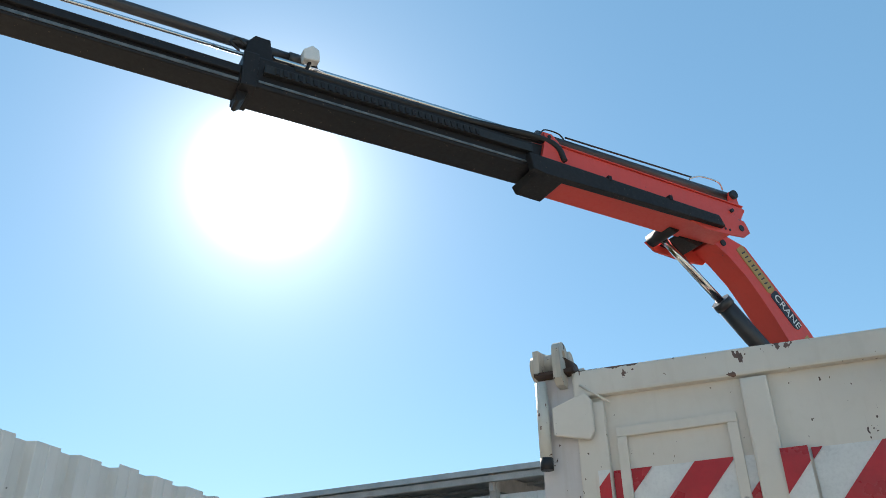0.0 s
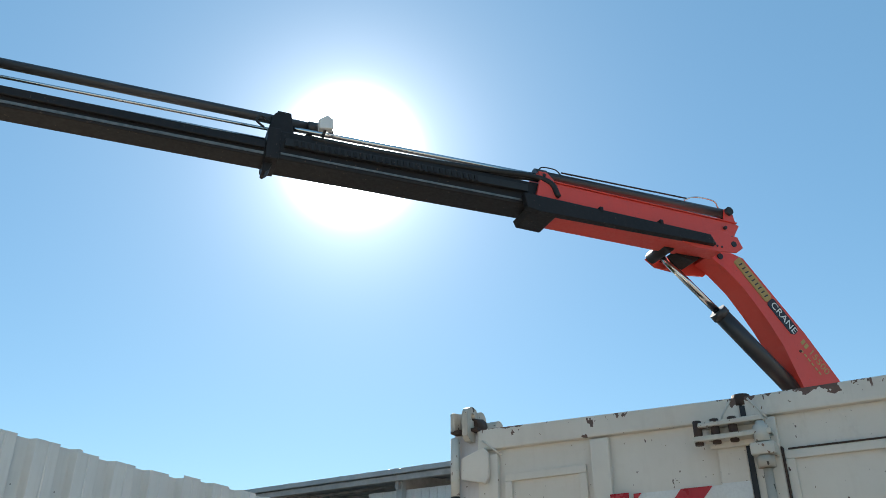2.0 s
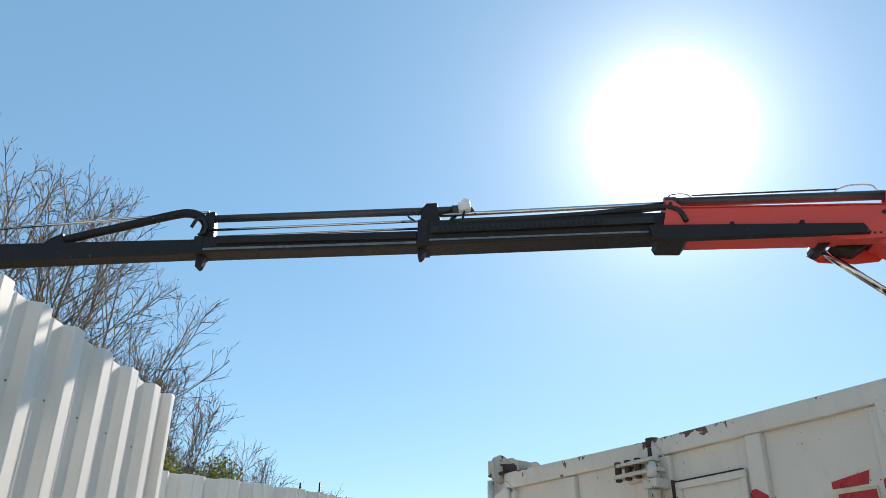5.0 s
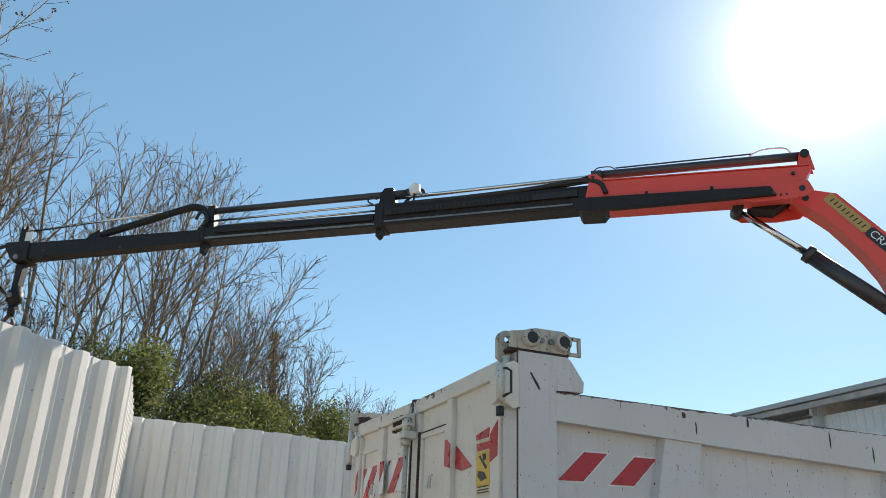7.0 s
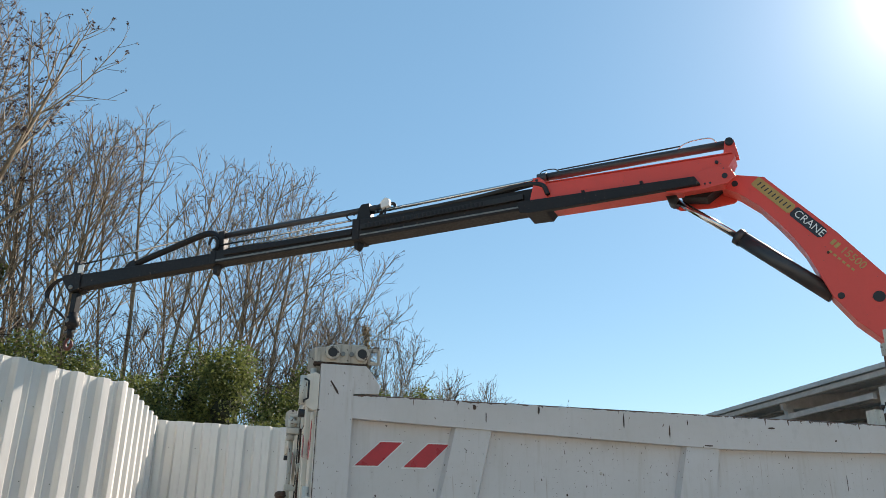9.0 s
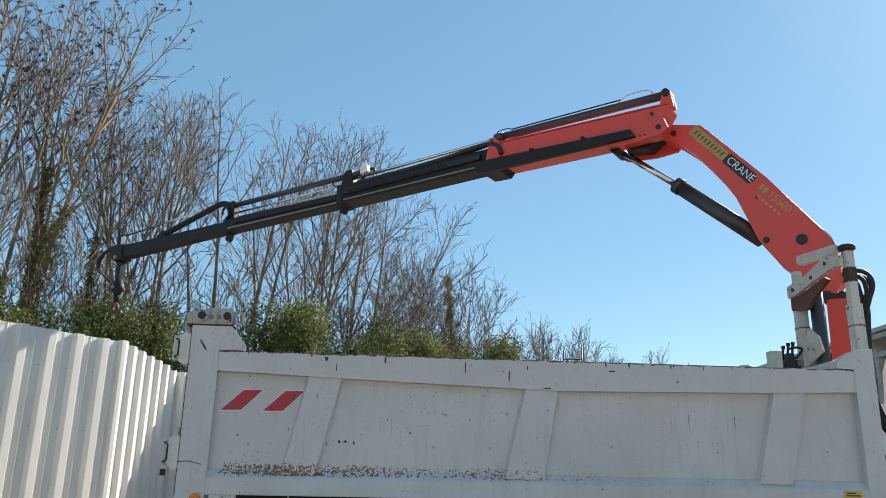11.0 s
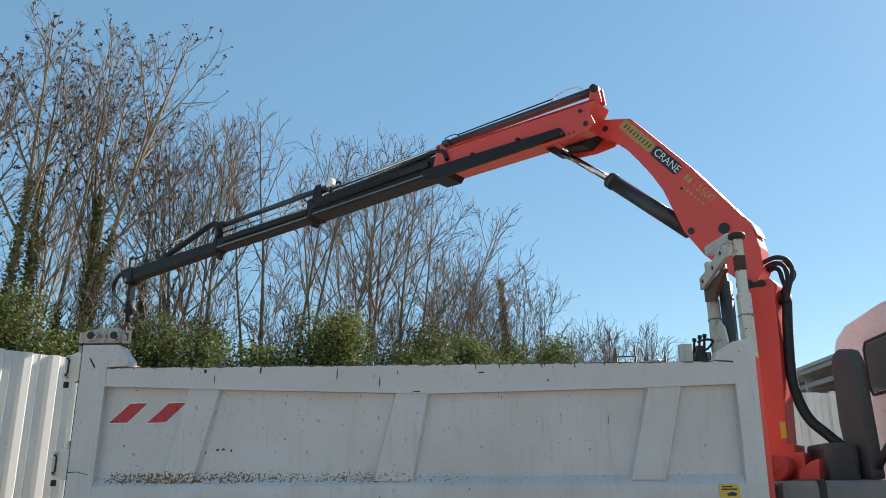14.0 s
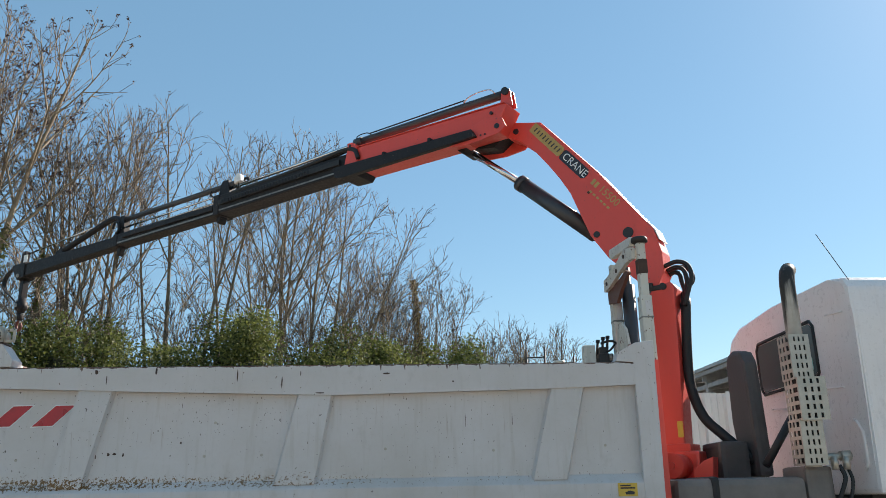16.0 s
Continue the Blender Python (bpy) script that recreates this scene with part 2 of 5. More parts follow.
lamp_orange = plain("orange_lens", (0.85, 0.20, 0.02), 0.15, 0.0, 0.15, 20, 0.02)
cab_paint = worn_paint("white_cab_paint", (0.84, 0.80, 0.79), (0.58, 0.52, 0.48), chips=0.80, rough=0.3, streak=0.25)
roof_metal = plain("shed_roof_metal", (0.52, 0.53, 0.54), 0.45, 0.2, 0.25, 2, 0.06)
clad_white = plain("shed_cladding", (0.76, 0.79, 0.82), 0.45, 0.0, 0.12, 2, 0.05)
shed_steel = plain("shed_steel", (0.52, 0.50, 0.49), 0.6, 0.1, 0.35, 3, 0.1)
far_steel = plain("dark_pipe", (0.03, 0.03, 0.032), 0.6, 0.2, 0.3, 6, 0.05)

k = Nodes("tinted_glass")
window_glass = k.done((0.12, 0.135, 0.135), 0.08, 0.0, Transmission_Weight=0.1, IOR=1.5)


def fence_material():
    k = Nodes("coated_fence_sheet")
    a = k.noise(1.1, 4)
    r = k.noise(7.0, 4, 0.6, stretch=(4, 4, 0.35))
    c = k.mix(k.ramp(a, 0.3, 0.75), (0.69, 0.672, 0.63), (0.61, 0.592, 0.555))
    c = k.mix(k.math("MULTIPLY", k.ramp(r, 0.5, 0.8), 0.35), c, (0.48, 0.45, 0.40))
    c = k.mix(k.math("MULTIPLY", k.random(), 0.10), c, (0.60, 0.60, 0.60))
    k.bump(r, 0.05, 0.004)
    return k.done(c, k.ramp(a, 0.3, 0.8, 0.30, 0.42), Specular_IOR_Level=0.65)


fence_sheet = fence_material()


def ground_material():
    k = Nodes("yard_gravel")
    a, b, g = k.noise(0.25, 5), k.noise(3.0, 4), k.noise(90, 3)
    c = k.mix(k.ramp(a, 0.35, 0.7), (0.31, 0.255, 0.195), (0.385, 0.32, 0.25))
    c = k.mix(k.math("MULTIPLY", k.ramp(g, 0.4, 0.7), 0.5), c, (0.18, 0.16, 0.13))
    c = k.mix(k.math("MULTIPLY", k.ramp(b, 0.55, 0.75), 0.4), c, (0.39, 0.345, 0.28))
    k.bump(g, 0.5, 0.02)
    return k.done(c, 0.9)


yard = ground_material()


def bark_material(name, tone):
    k = Nodes(name)
    a, b = k.noise(2.0, 4), k.noise(22, 3, stretch=(1, 1, 0.25))
    c = k.mix(k.ramp(a, 0.3, 0.7), tuple(tone * x for x in (0.16, 0.122, 0.078)), tuple(tone * x for x in (0.29, 0.225, 0.145)))
    c = k.mix(k.math("MULTIPLY", k.ramp(b, 0.45, 0.7), 0.6), c, (0.07, 0.06, 0.05))
    k.bump(b, 0.4, 0.02)
    return k.done(c, 0.85)


bark = bark_material("grey_bark", 1.0)
limb_bark = bark_material("brown_limb_bark", 0.95)
twig_bark = plain("dark_twig_bark", (0.070, 0.050, 0.038), 0.8, 0.0, 0.4, 3, 0.0)


def leaf_material(name, dark, light, through):
    k = Nodes(name)
    g = k.n.new("ShaderNodeNewGeometry")
    f = k.math("ADD", k.math("MULTIPLY", g.outputs["Random Per Island"], 0.65), k.math("MULTIPLY", k.noise(0.55, 3), 0.5))
    c = k.mix(k.ramp(f, 0.25, 0.95), dark, light)
    k.done(c, 0.6, Specular_IOR_Level=0.3)
    t = k.n.new("ShaderNodeBsdfTranslucent")
    k.l.new(c, t.inputs["Color"])
    m = k.n.new("ShaderNodeMixShader")
    m.inputs[0].default_value = through
    k.l.new(k.b.outputs[0], m.inputs[1])
    k.l.new(t.outputs[0], m.inputs[2])
    k.l.new(m.outputs[0], k.n["Material Output"].inputs["Surface"])
    return k.mat


bush_leaf = leaf_material("evergreen_leaf", (0.036, 0.056, 0.020), (0.185, 0.21, 0.058), 0.38)
ivy_leaf = leaf_material("ivy_leaf", (0.065, 0.075, 0.022), (0.25, 0.24, 0.075), 0.35)
dry_ivy = leaf_material("dry_creeper_leaf", (0.13, 0.10, 0.035), (0.34, 0.25, 0.09), 0.35)
seed_brown = leaf_material("dry_seed", (0.035, 0.022, 0.02), (0.10, 0.062, 0.05), 0.2)
# near-black colour for the shade deep between the leaves
bush_shade = plain("bush_shadow", (0.022, 0.03, 0.014), 0.9, 0.0, 0.4, 2, 0.3)


# ---- mesh helpers ----
def place(ob, parent):
    if parent is not None:
        ob.parent = parent
        ob.matrix_parent_inverse = world_of(parent).inverted()
    return ob


def world_of(ob):
    if ob.parent is None:
        return ob.matrix_basis.copy()
    return world_of(ob.parent) @ ob.matrix_parent_inverse @ ob.matrix_basis


def part(name, bm, material, parent=None, label="", smooth=False):
    me = bpy.data.meshes.new(name)
    bmesh.ops.recalc_face_normals(bm, faces=bm.faces)
    bm.to_mesh(me)
    bm.free()
    me.materials.append(material)
    if smooth:
        me.shade_smooth()
    ob = new(name, me)
    place(ob, parent)
    return tagged(ob, label) if label else ob


def thing(name, at, label, category, group="", turn=0.0):
    ob = new(name)
    ob.empty_display_size = 0.2
    ob.matrix_basis = pose(*at, 0, 0, turn)
    return tagged(ob, label, category, group)


def bevelled(bm, width, seg=2):
    if width > 0:
        bmesh.ops.bevel(bm, geom=[e for e in bm.edges], offset=width, segments=seg, affect="EDGES", profile=0.6, clamp_overlap=True)
    return bm


def box(x0, x1, y0, y1, z0, z1, bevel=0.0, bm=None):
    b = bmesh.new()
    v = [b.verts.new((x, y, z)) for x in (x0, x1) for y in (y0, y1) for z in (z0, z1)]
    for f in ((0, 1, 3, 2), (4, 6, 7, 5), (0, 4, 5, 1), (2, 3, 7, 6), (0, 2, 6, 4), (1, 5, 7, 3)):
        b.faces.new([v[i] for i in f])
    bevelled(b, bevel)
    return join(bm, b)


def join(bm, other):
    """other added to bm (None: other alone)."""
    if bm is None:
        return other
    me = bpy.data.meshes.new("tmp")
    other.to_mesh(me)
    other.free()
    bm.from_mesh(me)
    bpy.data.meshes.remove(me)
    return bm


def prism(poly, a, b, plane="xz", bevel=0.0, bm=None):
    """A flat outline pulled out: in xz along y, in yz along x, in xy along z."""
    o = bmesh.new()
    at = {"xz": lambda p, d: (p[0], d, p[1]), "yz": lambda p, d: (d, p[0], p[1]), "xy": lambda p, d: (p[0], p[1], d)}[plane]
    lo, hi = [o.verts.new(at(p, a)) for p in poly], [o.verts.new(at(p, b)) for p in poly]
    o.faces.new(lo)
    o.faces.new(hi[::-1])
    for i in range(len(poly)):
        j = (i + 1) % len(poly)
        o.faces.new((lo[i], lo[j], hi[j], hi[i]))
    bevelled(o, bevel)
    return join(bm, o)


def tube(points, radii, sides=10, bm=None, cap=True):
    """A round bar along points; one radius, or one for each point."""
    pts = [Vector(p) for p in points]
    if not isinstance(radii, (list, tuple)):
        radii = [radii] * len(pts)
    o = bmesh.new()
    rings, ref = [], Vector((0.31, 0.17, 0.93)).normalized()
    for i, p in enumerate(pts):
        d = (pts[min(i + 1, len(pts) - 1)] - pts[max(i - 1, 0)]).normalized()
        x = ref - d * ref.dot(d)
        if x.length < 1e-3:
            x = d.orthogonal()
        x.normalize()
        ref = x
        y = d.cross(x)
        rings.append([o.verts.new(p + (x * math.cos(a) + y * math.sin(a)) * radii[i]) for a in (2 * math.pi * j / sides for j in range(sides))])
    for r0, r1 in zip(rings, rings[1:]):
        for j in range(sides):
            f = o.faces.new((r0[j], r0[(j + 1) % sides], r1[(j + 1) % sides], r1[j]))
            f.smooth = True
    if cap:
        o.faces.new(rings[0][::-1])
        o.faces.new(rings[-1])
    return join(bm, o)


def arc(points, n=6):
    """A smooth line through points."""
    p = [Vector(q) for q in points]
    p = [2 * p[0] - p[1]] + p + [2 * p[-1] - p[-2]]
    out = []
    for i in range(1, len(p) - 2):
        for j in range(n):
            t = j / n
            out.append(0.5 * ((2 * p[i]) + (p[i + 1] - p[i - 1]) * t + (2 * p[i - 1] - 5 * p[i] + 4 * p[i + 1] - p[i + 2]) * t * t
                              + (3 * p[i] - p[i - 1] - 3 * p[i + 1] + p[i + 2]) * t ** 3))
    return out + [p[-2]]


def moved(bm, m):
    bmesh.ops.transform(bm, matrix=m, verts=bm.verts)
    return bm


# ---- ground ----
bm = bmesh.new()
bmesh.ops.create_grid(bm, x_segments=40, y_segments=40, size=600)
ground = part("ground", bm, yard)
tagged(ground, "pale worn concrete and gravel yard running to the horizon", "ground", kind="structure")

# ---- tipper truck ----
truck = thing("tipper_truck", (3.5, 1.24, 0.0), "white tipper lorry with a scuffed steel body and cream tailgate doors", "truck")
BED_TOP = 2.28
WIDTH = 2.43


def bed_side(y, out, name):
    """One side of the tipping body: a recessed sheet with rails, posts and raised ribs. out: -1 or 1, the way it faces."""
    d = lambda depth: y - out * depth
    lo, hi = sorted((d(0.055), d(0.085)))
    sheet = part(name, box(0.2, 4.66, lo, hi, 1.44, 2.2, 0.004), side_paint, truck, "white steel side sheet with scratches and rust spots")
    # the lower edge of the top rail bows a little
    low = [(0.24, 2.148), (1.08, 2.118), (2.52, 2.076), (4.0, 2.103), (4.62, 2.124)]
    a, b = sorted((d(0.0), d(0.09)))
    bm = prism([(0.10, BED_TOP)] + [(0.10, 2.148)] + low + [(4.70, 2.124), (4.70, BED_TOP)], a, b, bevel=0.008)
    part("top_rail", bm, rail_paint, sheet, "white top rail, paint chipped to rust")
    bm = prism([(d(0.0), 1.37), (d(0.0), 1.47), (d(0.05), 1.53), (d(0.09), 1.53), (d(0.09), 1.37)], 0.10, 4.70, "yz", 0.006)
    part("bottom_rail", bm, side_paint, sheet)
    for x0, x1, b0, b1, top in ((0.828, 1.078, 0.687, 0.929, 2.124), (2.272, 2.524, 2.129, 2.42, 2.078), (3.999, 4.254, 3.84, 4.099, 2.108)):
        bm = bmesh.new()
        w = 0.018
        pts = []
        for (l, r, z) in ((b0, b1, 1.50), (x0, x1, top + 0.012)):
            pts.append(((l, d(0.058), z), (l + w, d(0.012), z), (r - w, d(0.012), z), (r, d(0.058), z)))
        v = [[bm.verts.new(p) for p in row] for row in pts]
        for i in range(3):
            bm.faces.new((v[0][i], v[0][i + 1], v[1][i + 1], v[1][i]))
        bm.faces.new((v[0][0], v[0][3], v[1][3], v[1][0]))
        bm.faces.new(v[0])
        bm.faces.new(v[1])
        part("rib", bm, side_paint, sheet)
    a, b = sorted((d(-0.004), d(0.15)))
    rear = prism([(0.058, 1.33), (0.24, 1.33), (0.243, 2.285), (0.392, 2.285), (0.398, 2.335), (0.322, 2.425), (0.316, 2.442), (0.058, 2.442)], a, b, bevel=0.006)
    part("rear_post", rear, side_paint, sheet, "white corner post with a welded gusset")
    a, b = sorted((d(-0.004), d(0.10)))
    front = prism([(4.60, 1.36), (4.74, 1.36), (4.755, 2.435), (4.615, 2.415), (4.49, 2.345), (4.475, 2.285), (4.605, 2.285)], a, b, bevel=0.006)
    part("front_post", front, side_paint, sheet)
    return sheet


near = bed_side(0.0, -1, "bed_side")
bed_side(WIDTH, 1, "bed_side")

# two slanted red reflector marks
for x in (0.282, 0.553):
    bm = prism([(x, 1.90), (x + 0.129, 1.903), (x + 0.262, 2.034), (x + 0.14, 2.032)], 0.050, 0.056)
    mark = part("reflector_mark", bm, sign_red, near, "slanted red reflective mark")
    part("mark_border", prism([(x - 0.014, 1.893), (x + 0.131, 1.896), (x + 0.278, 2.041), (x + 0.138, 2.039)], 0.0535, 0.0562), sign_white, mark)
bm = prism([(4.42, 1.385), (4.55, 1.383), (4.55, 1.468), (4.42, 1.47)], -0.006, -0.001)
sticker = part("warning_sticker", bm, sticker_yellow, near, "small yellow warning sticker")
for z, w in ((1.453, 0.07), (1.437, 0.10)):
    part("print_bar", box(4.435, 4.435 + w, -0.0085, -0.006, z - 0.005, z + 0.004), sticker_black, sticker)
part("print_bar", prism([(4.47, 1.395), (4.525, 1.395), (4.53, 1.412), (4.50, 1.42), (4.465, 1.41)], -0.0085, -0.006), sticker_black, sticker)

# bolt heads, dents and gouges in the near side
for x, z in ((0.477, 1.686), (1.677, 1.692), (2.052, 1.694), (1.738, 1.908), (3.60, 1.70), (4.37, 1.72), (2.87, 1.72)):
    part("bolt_head", tube([(x, 0.058, z), (x, 0.051, z)], [0.012, 0.008], 8), bracket_paint, near)
rng_marks = random.Random(77)
for x, z, w, h, y in ((1.06, 1.712, 0.018, 0.020, 0.054), (1.10, 1.715, 0.024, 0.016, 0.054), (1.155, 1.708, 0.012, 0.022, 0.054), (0.98, 1.700, 0.006, 0.030, 0.054), (1.52, 1.78, 0.012, 0.016, 0.054),
                      (3.414, 1.90, 0.003, 0.11, 0.054), (3.736, 1.90, 0.003, 0.09, 0.054), (1.877, 2.215, 0.007, 0.075, -0.001), (2.174, 2.165, 0.008, 0.085, -0.001), (2.298, 2.225, 0.008, 0.035, -0.001),
                      (1.019, 2.19, 0.006, 0.07, -0.001), (2.877, 2.216, 0.045, 0.012, -0.001), (0.95, 2.245, 0.020, 0.030, -0.001), (1.34, 2.25, 0.012, 0.045, -0.001), (3.33, 2.16, 0.014, 0.012, -0.001), (2.43, 2.092, 0.055, 0.008, -0.001)):
    q = [(x + w * (a + 0.25 * rng_marks.random() - 0.12), z + h * (b + 0.25 * rng_marks.random() - 0.12)) for a, b in ((-0.5, -0.3), (-0.1, -0.5), (0.4, -0.35), (0.5, 0.2), (0.1, 0.5), (-0.4, 0.4))]
    part("paint_gouge", prism(q, y - 0.0012, y + 0.0012), rust_steel, near)
part("paint_gouge", prism([(0.115, 2.345), (0.122, 2.35), (0.160, 2.295), (0.168, 2.272), (0.155, 2.28)], -0.0055, -0.003), rust_steel, near)
part("weld_seam", tube([(0.045, -0.003, 1.566), (0.12, -0.0035, 1.572), (0.205, -0.003, 1.552)], 0.003, 5), rust_steel, near)

# floor and front board of the body
part("bed_floor", box(0.08, 4.70, 0.09, WIDTH - 0.09, 1.42, 1.50, 0.005), rust_steel, truck, "rusty steel load floor")
part("front_board", box(4.655, 4.715, 0.095, WIDTH - 0.095, 1.50, 2.40, 0.006), side_paint, truck)


def corner_bracket(y, out, parent):
    """The roller plate on top of a rear corner post: side plate, two tubes, eye plate and end loop."""
    a, b = sorted((y - out * 0.0, y - out * 0.02))
    m = part("corner_bracket", prism([(0.02, 2.445), (0.31, 2.445), (0.322, 2.49), (0.314, 2.553), (0.30, 2.562), (0.15, 2.560), (0.10, 2.540), (0.02, 2.530)], a, b, bevel=0.004),
             bracket_paint, parent, "grimy bolted roller bracket")
    for x in (0.117, 0.283):
        te = part("tube_end", tube([(x, y + out * 0.03, 2.504), (x, y + out * 0.028, 2.504), (x, y - out * 0.10, 2.504)], [0.037, 0.041, 0.041], 16), bracket_paint, m)
        # black disc in place of a hollow: the bore's shade as colour
        part("bore_shade", tube([(x, y + out * 0.033, 2.504), (x, y + out * 0.02, 2.504)], 0.027, 14), soot_black, te)
    for x in (0.177, 0.226):
        part("bolt", tube([(x, y + out * 0.012, 2.502), (x, y - out * 0.01, 2.502)], 0.014, 6), bare_steel, m)
    la, lb = sorted((y - out * 0.004, y - out * 0.018))
    lp = box(0.322, 0.334, la, lb, 2.452, 2.545, 0.002)
    lp = box(0.374, 0.392, la, lb, 2.452, 2.545, 0.004, lp)
    lp = box(0.3345, 0.3735, la, lb, 2.452, 2.470, 0.003, lp)
    lp = box(0.3345, 0.3735, la, lb, 2.527, 2.545, 0.003, lp)
    part("end_loop", lp, bracket_paint, m)
    mid, eye_x, hole = y - out * 0.085, 0.042, 2.507
    bm = bmesh.new()
    rings = []
    for at_y in (mid - 0.013, mid + 0.013):
        for r in (0, 1):
            loop = []
            for k in range(24):
                a = 2 * math.pi * k / 24
                u, w = math.cos(a), math.sin(a)
                if r:
                    u, w = 0.017 * u, 0.017 * w
                elif w >= 0:
                    u, w = 0.05 * u, 0.042 * w
                else:
                    f = min(0.05 / max(abs(u), 1e-6), 0.105 / abs(w))
                    u, w = f * u, f * w
                loop.append(bm.verts.new((eye_x + u, at_y, hole + w)))
            rings.append(loop)
    for p, q in ((0, 1), (2, 3), (0, 2), (1, 3)):
        for k in range(24):
            n = (k + 1) % 24
            bm.faces.new((rings[p][k], rings[p][n], rings[q][n], rings[q][k]))
    part("eye_plate", bm, bracket_paint, m)
    part("roller", tube([(0.05, mid, 2.475), (0.13, mid, 2.485)], [0.03, 0.035], 10), rust_steel, m)
    part("foot_plate", box(0.02, 0.322, min(y, y - out * 0.13), max(y, y - out * 0.13), 2.4425, 2.456, 0.003), rust_steel, m)


corner_bracket(0.0, -1, truck)
corner_bracket(WIDTH, 1, truck)

# ---- the two tailgate doors ----
GX = 0.07


def door(y0, y1, away):
    """One door leaf between y0 (outer edge) and y1 (middle). away: the way from the middle to the outer edge."""
    s = 1 if away > 0 else -1
    lo, hi = min(y0, y1), max(y0, y1)
    leaf = part("tailgate_door", box(GX, GX + 0.03, lo, hi, 1.36, 2.40, 0.004), gate_paint, truck, "cream steel tailgate door with rust along its top")
    rise = 0.026 if away > 0 else 0.006
    part("top_rail", prism([(y1, 2.348), (y0, 2.348 + 0.6 * rise), (y0, 2.425 + rise), (y1, 2.425)], GX - 0.028, GX + 0.034, "yz", 0.008), gate_rail_paint, leaf, "cream top rail with flaking rusty edge")
    part("edge_frame", box(GX - 0.026, GX + 0.002, min(y0, y0 - s * 0.09), max(y0, y0 - s * 0.09), 1.36, 2.343, 0.006), gate_paint, leaf)
    part("edge_frame", box(GX - 0.026, GX + 0.002, min(y1, y1 + s * 0.10), max(y1, y1 + s * 0.10), 1.36, 2.343, 0.006), gate_paint, leaf)
    r = y1 + s * 0.492
    part("rib", box(GX - 0.03, GX + 0.002, min(r, r + s * 0.075), max(r, r + s * 0.075), 1.36, 2.348, 0.008), gate_paint, leaf)
    # the framed inner panel: outer half on one leaf, inner half on the other
    return leaf


far_leaf = door(2.315, 1.262, 1)
near_leaf = door(0.155, 1.252, -1)


def framed(leaf, a, b, top):
    lo, hi = min(a, b), max(a, b)
    part("panel_frame", box(GX - 0.016, GX + 0.002, lo, hi, top - 0.03, top, 0.004), gate_paint, leaf)
    for y in (lo, hi - 0.03):
        part("panel_frame", box(GX - 0.016, GX + 0.002, y, y + 0.03, 1.36, top - 0.03, 0.004), gate_paint, leaf)


framed(far_leaf, 1.855, 2.20, 2.26)
framed(near_leaf, 0.785, 1.145, 2.226)
# dark strip on the panel's step: its rust and its shade in one colour
for lo, hi, z, leaf in ((1.1455, 1.1515, 2.236, near_leaf),):
    part("recess_edge", box(GX - 0.0285, GX + 0.001, lo, hi, 1.36, z), rust_steel, leaf, "rusty shadowed edge of the recessed panel")
for y0, z0, y1, z1, leaf in ((2.29, 2.40, 2.205, 2.335, far_leaf), (1.29, 2.415, 1.345, 2.335, far_leaf), (1.23, 2.415, 1.175, 2.335, near_leaf)):
    part("gusset", tube([(GX - 0.032, y0, z0), (GX - 0.026, y1, z1)], 0.004, 6), gate_paint, leaf)
# the band of slanted warning stripes, each leaf leaning its own way
def between(poly, lo, hi):
    """A flat outline cut off at two heights of its first coordinate."""
    for bound, keep in ((lo, 1), (hi, -1)):
        out = []
        for p, q in zip(poly, poly[1:] + poly[:1]):
            a, b = keep * (p[0] - bound), keep * (q[0] - bound)
            if a >= 0:
                out.append(p)
            if a * b < 0:
                t = a / (a - b)
                out.append((bound, p[1] + (q[1] - p[1]) * t))
        poly = out
        if len(poly) < 3:
            return []
    return poly


for leaf, s, top, reds, levels in ((far_leaf, 1, 2.135, (2.22, 1.99, 1.765, 1.51), ((1.364, 1.684, 0.0), (1.692, 1.762, 0.030), (1.770, 2.222, 0.0), (2.228, 2.262, 0.026), (1.264, 1.360, 0.026))),):
    for lo, hi, proud in levels:
        part("stripe_band", box(GX - proud - 0.004, GX - proud - 0.001, lo, hi, top - 0.19, top), sign_white, leaf, "white reflective band")
        for y in reds:
            q = between([(y, top), (y - s * 0.11, top), (y + s * 0.06, top - 0.19), (y + s * 0.17, top - 0.19)], lo, hi)
            if q:
                part("stripe", prism(q, GX - proud - 0.008, GX - proud - 0.0045, "yz"), sign_red, leaf, "red slanted reflective stripe")
# what is left of the torn red marks on the near leaf
for outline in ([(0.80, 2.135), (0.735, 2.14), (0.487, 1.985), (0.60, 1.975), (0.80, 2.02)], [(0.445, 2.125), (0.30, 2.145), (0.31, 2.10), (0.445, 2.10)], [(0.243, 2.10), (0.165, 2.155), (0.168, 2.0), (0.243, 1.975)]):
    for lo, hi, proud in ((0.762, 0.80, 0.0), (0.687, 0.758, 0.030), (0.247, 0.683, 0.0), (0.158, 0.243, 0.026)):
        q = between(outline, lo, hi)
        if q:
            part("stripe", prism(q, GX - proud - 0.003, GX - proud - 0.0005, "yz"), sign_red, near_leaf, "torn red reflective stripe")
part("door_cap", tube([(GX, 1.257, 2.395), (GX, 1.257, 2.436)], 0.032, 14), rust_steel, far_leaf, "rusty round cap over the door joint")
latch = part("latch", box(GX - 0.10, GX - 0.045, 1.16, 1.42, 2.270, 2.288, 0.004), rusty_white, far_leaf, "chipped steel door latch")
part("latch_bar", box(GX - 0.10, GX - 0.045, 1.18, 1.40, 2.318, 2.334, 0.004), rusty_white, latch)
part("latch_back", box(GX - 0.05, GX - 0.03, 1.20, 1.38, 2.25, 2.35, 0.006), gate_paint, latch)
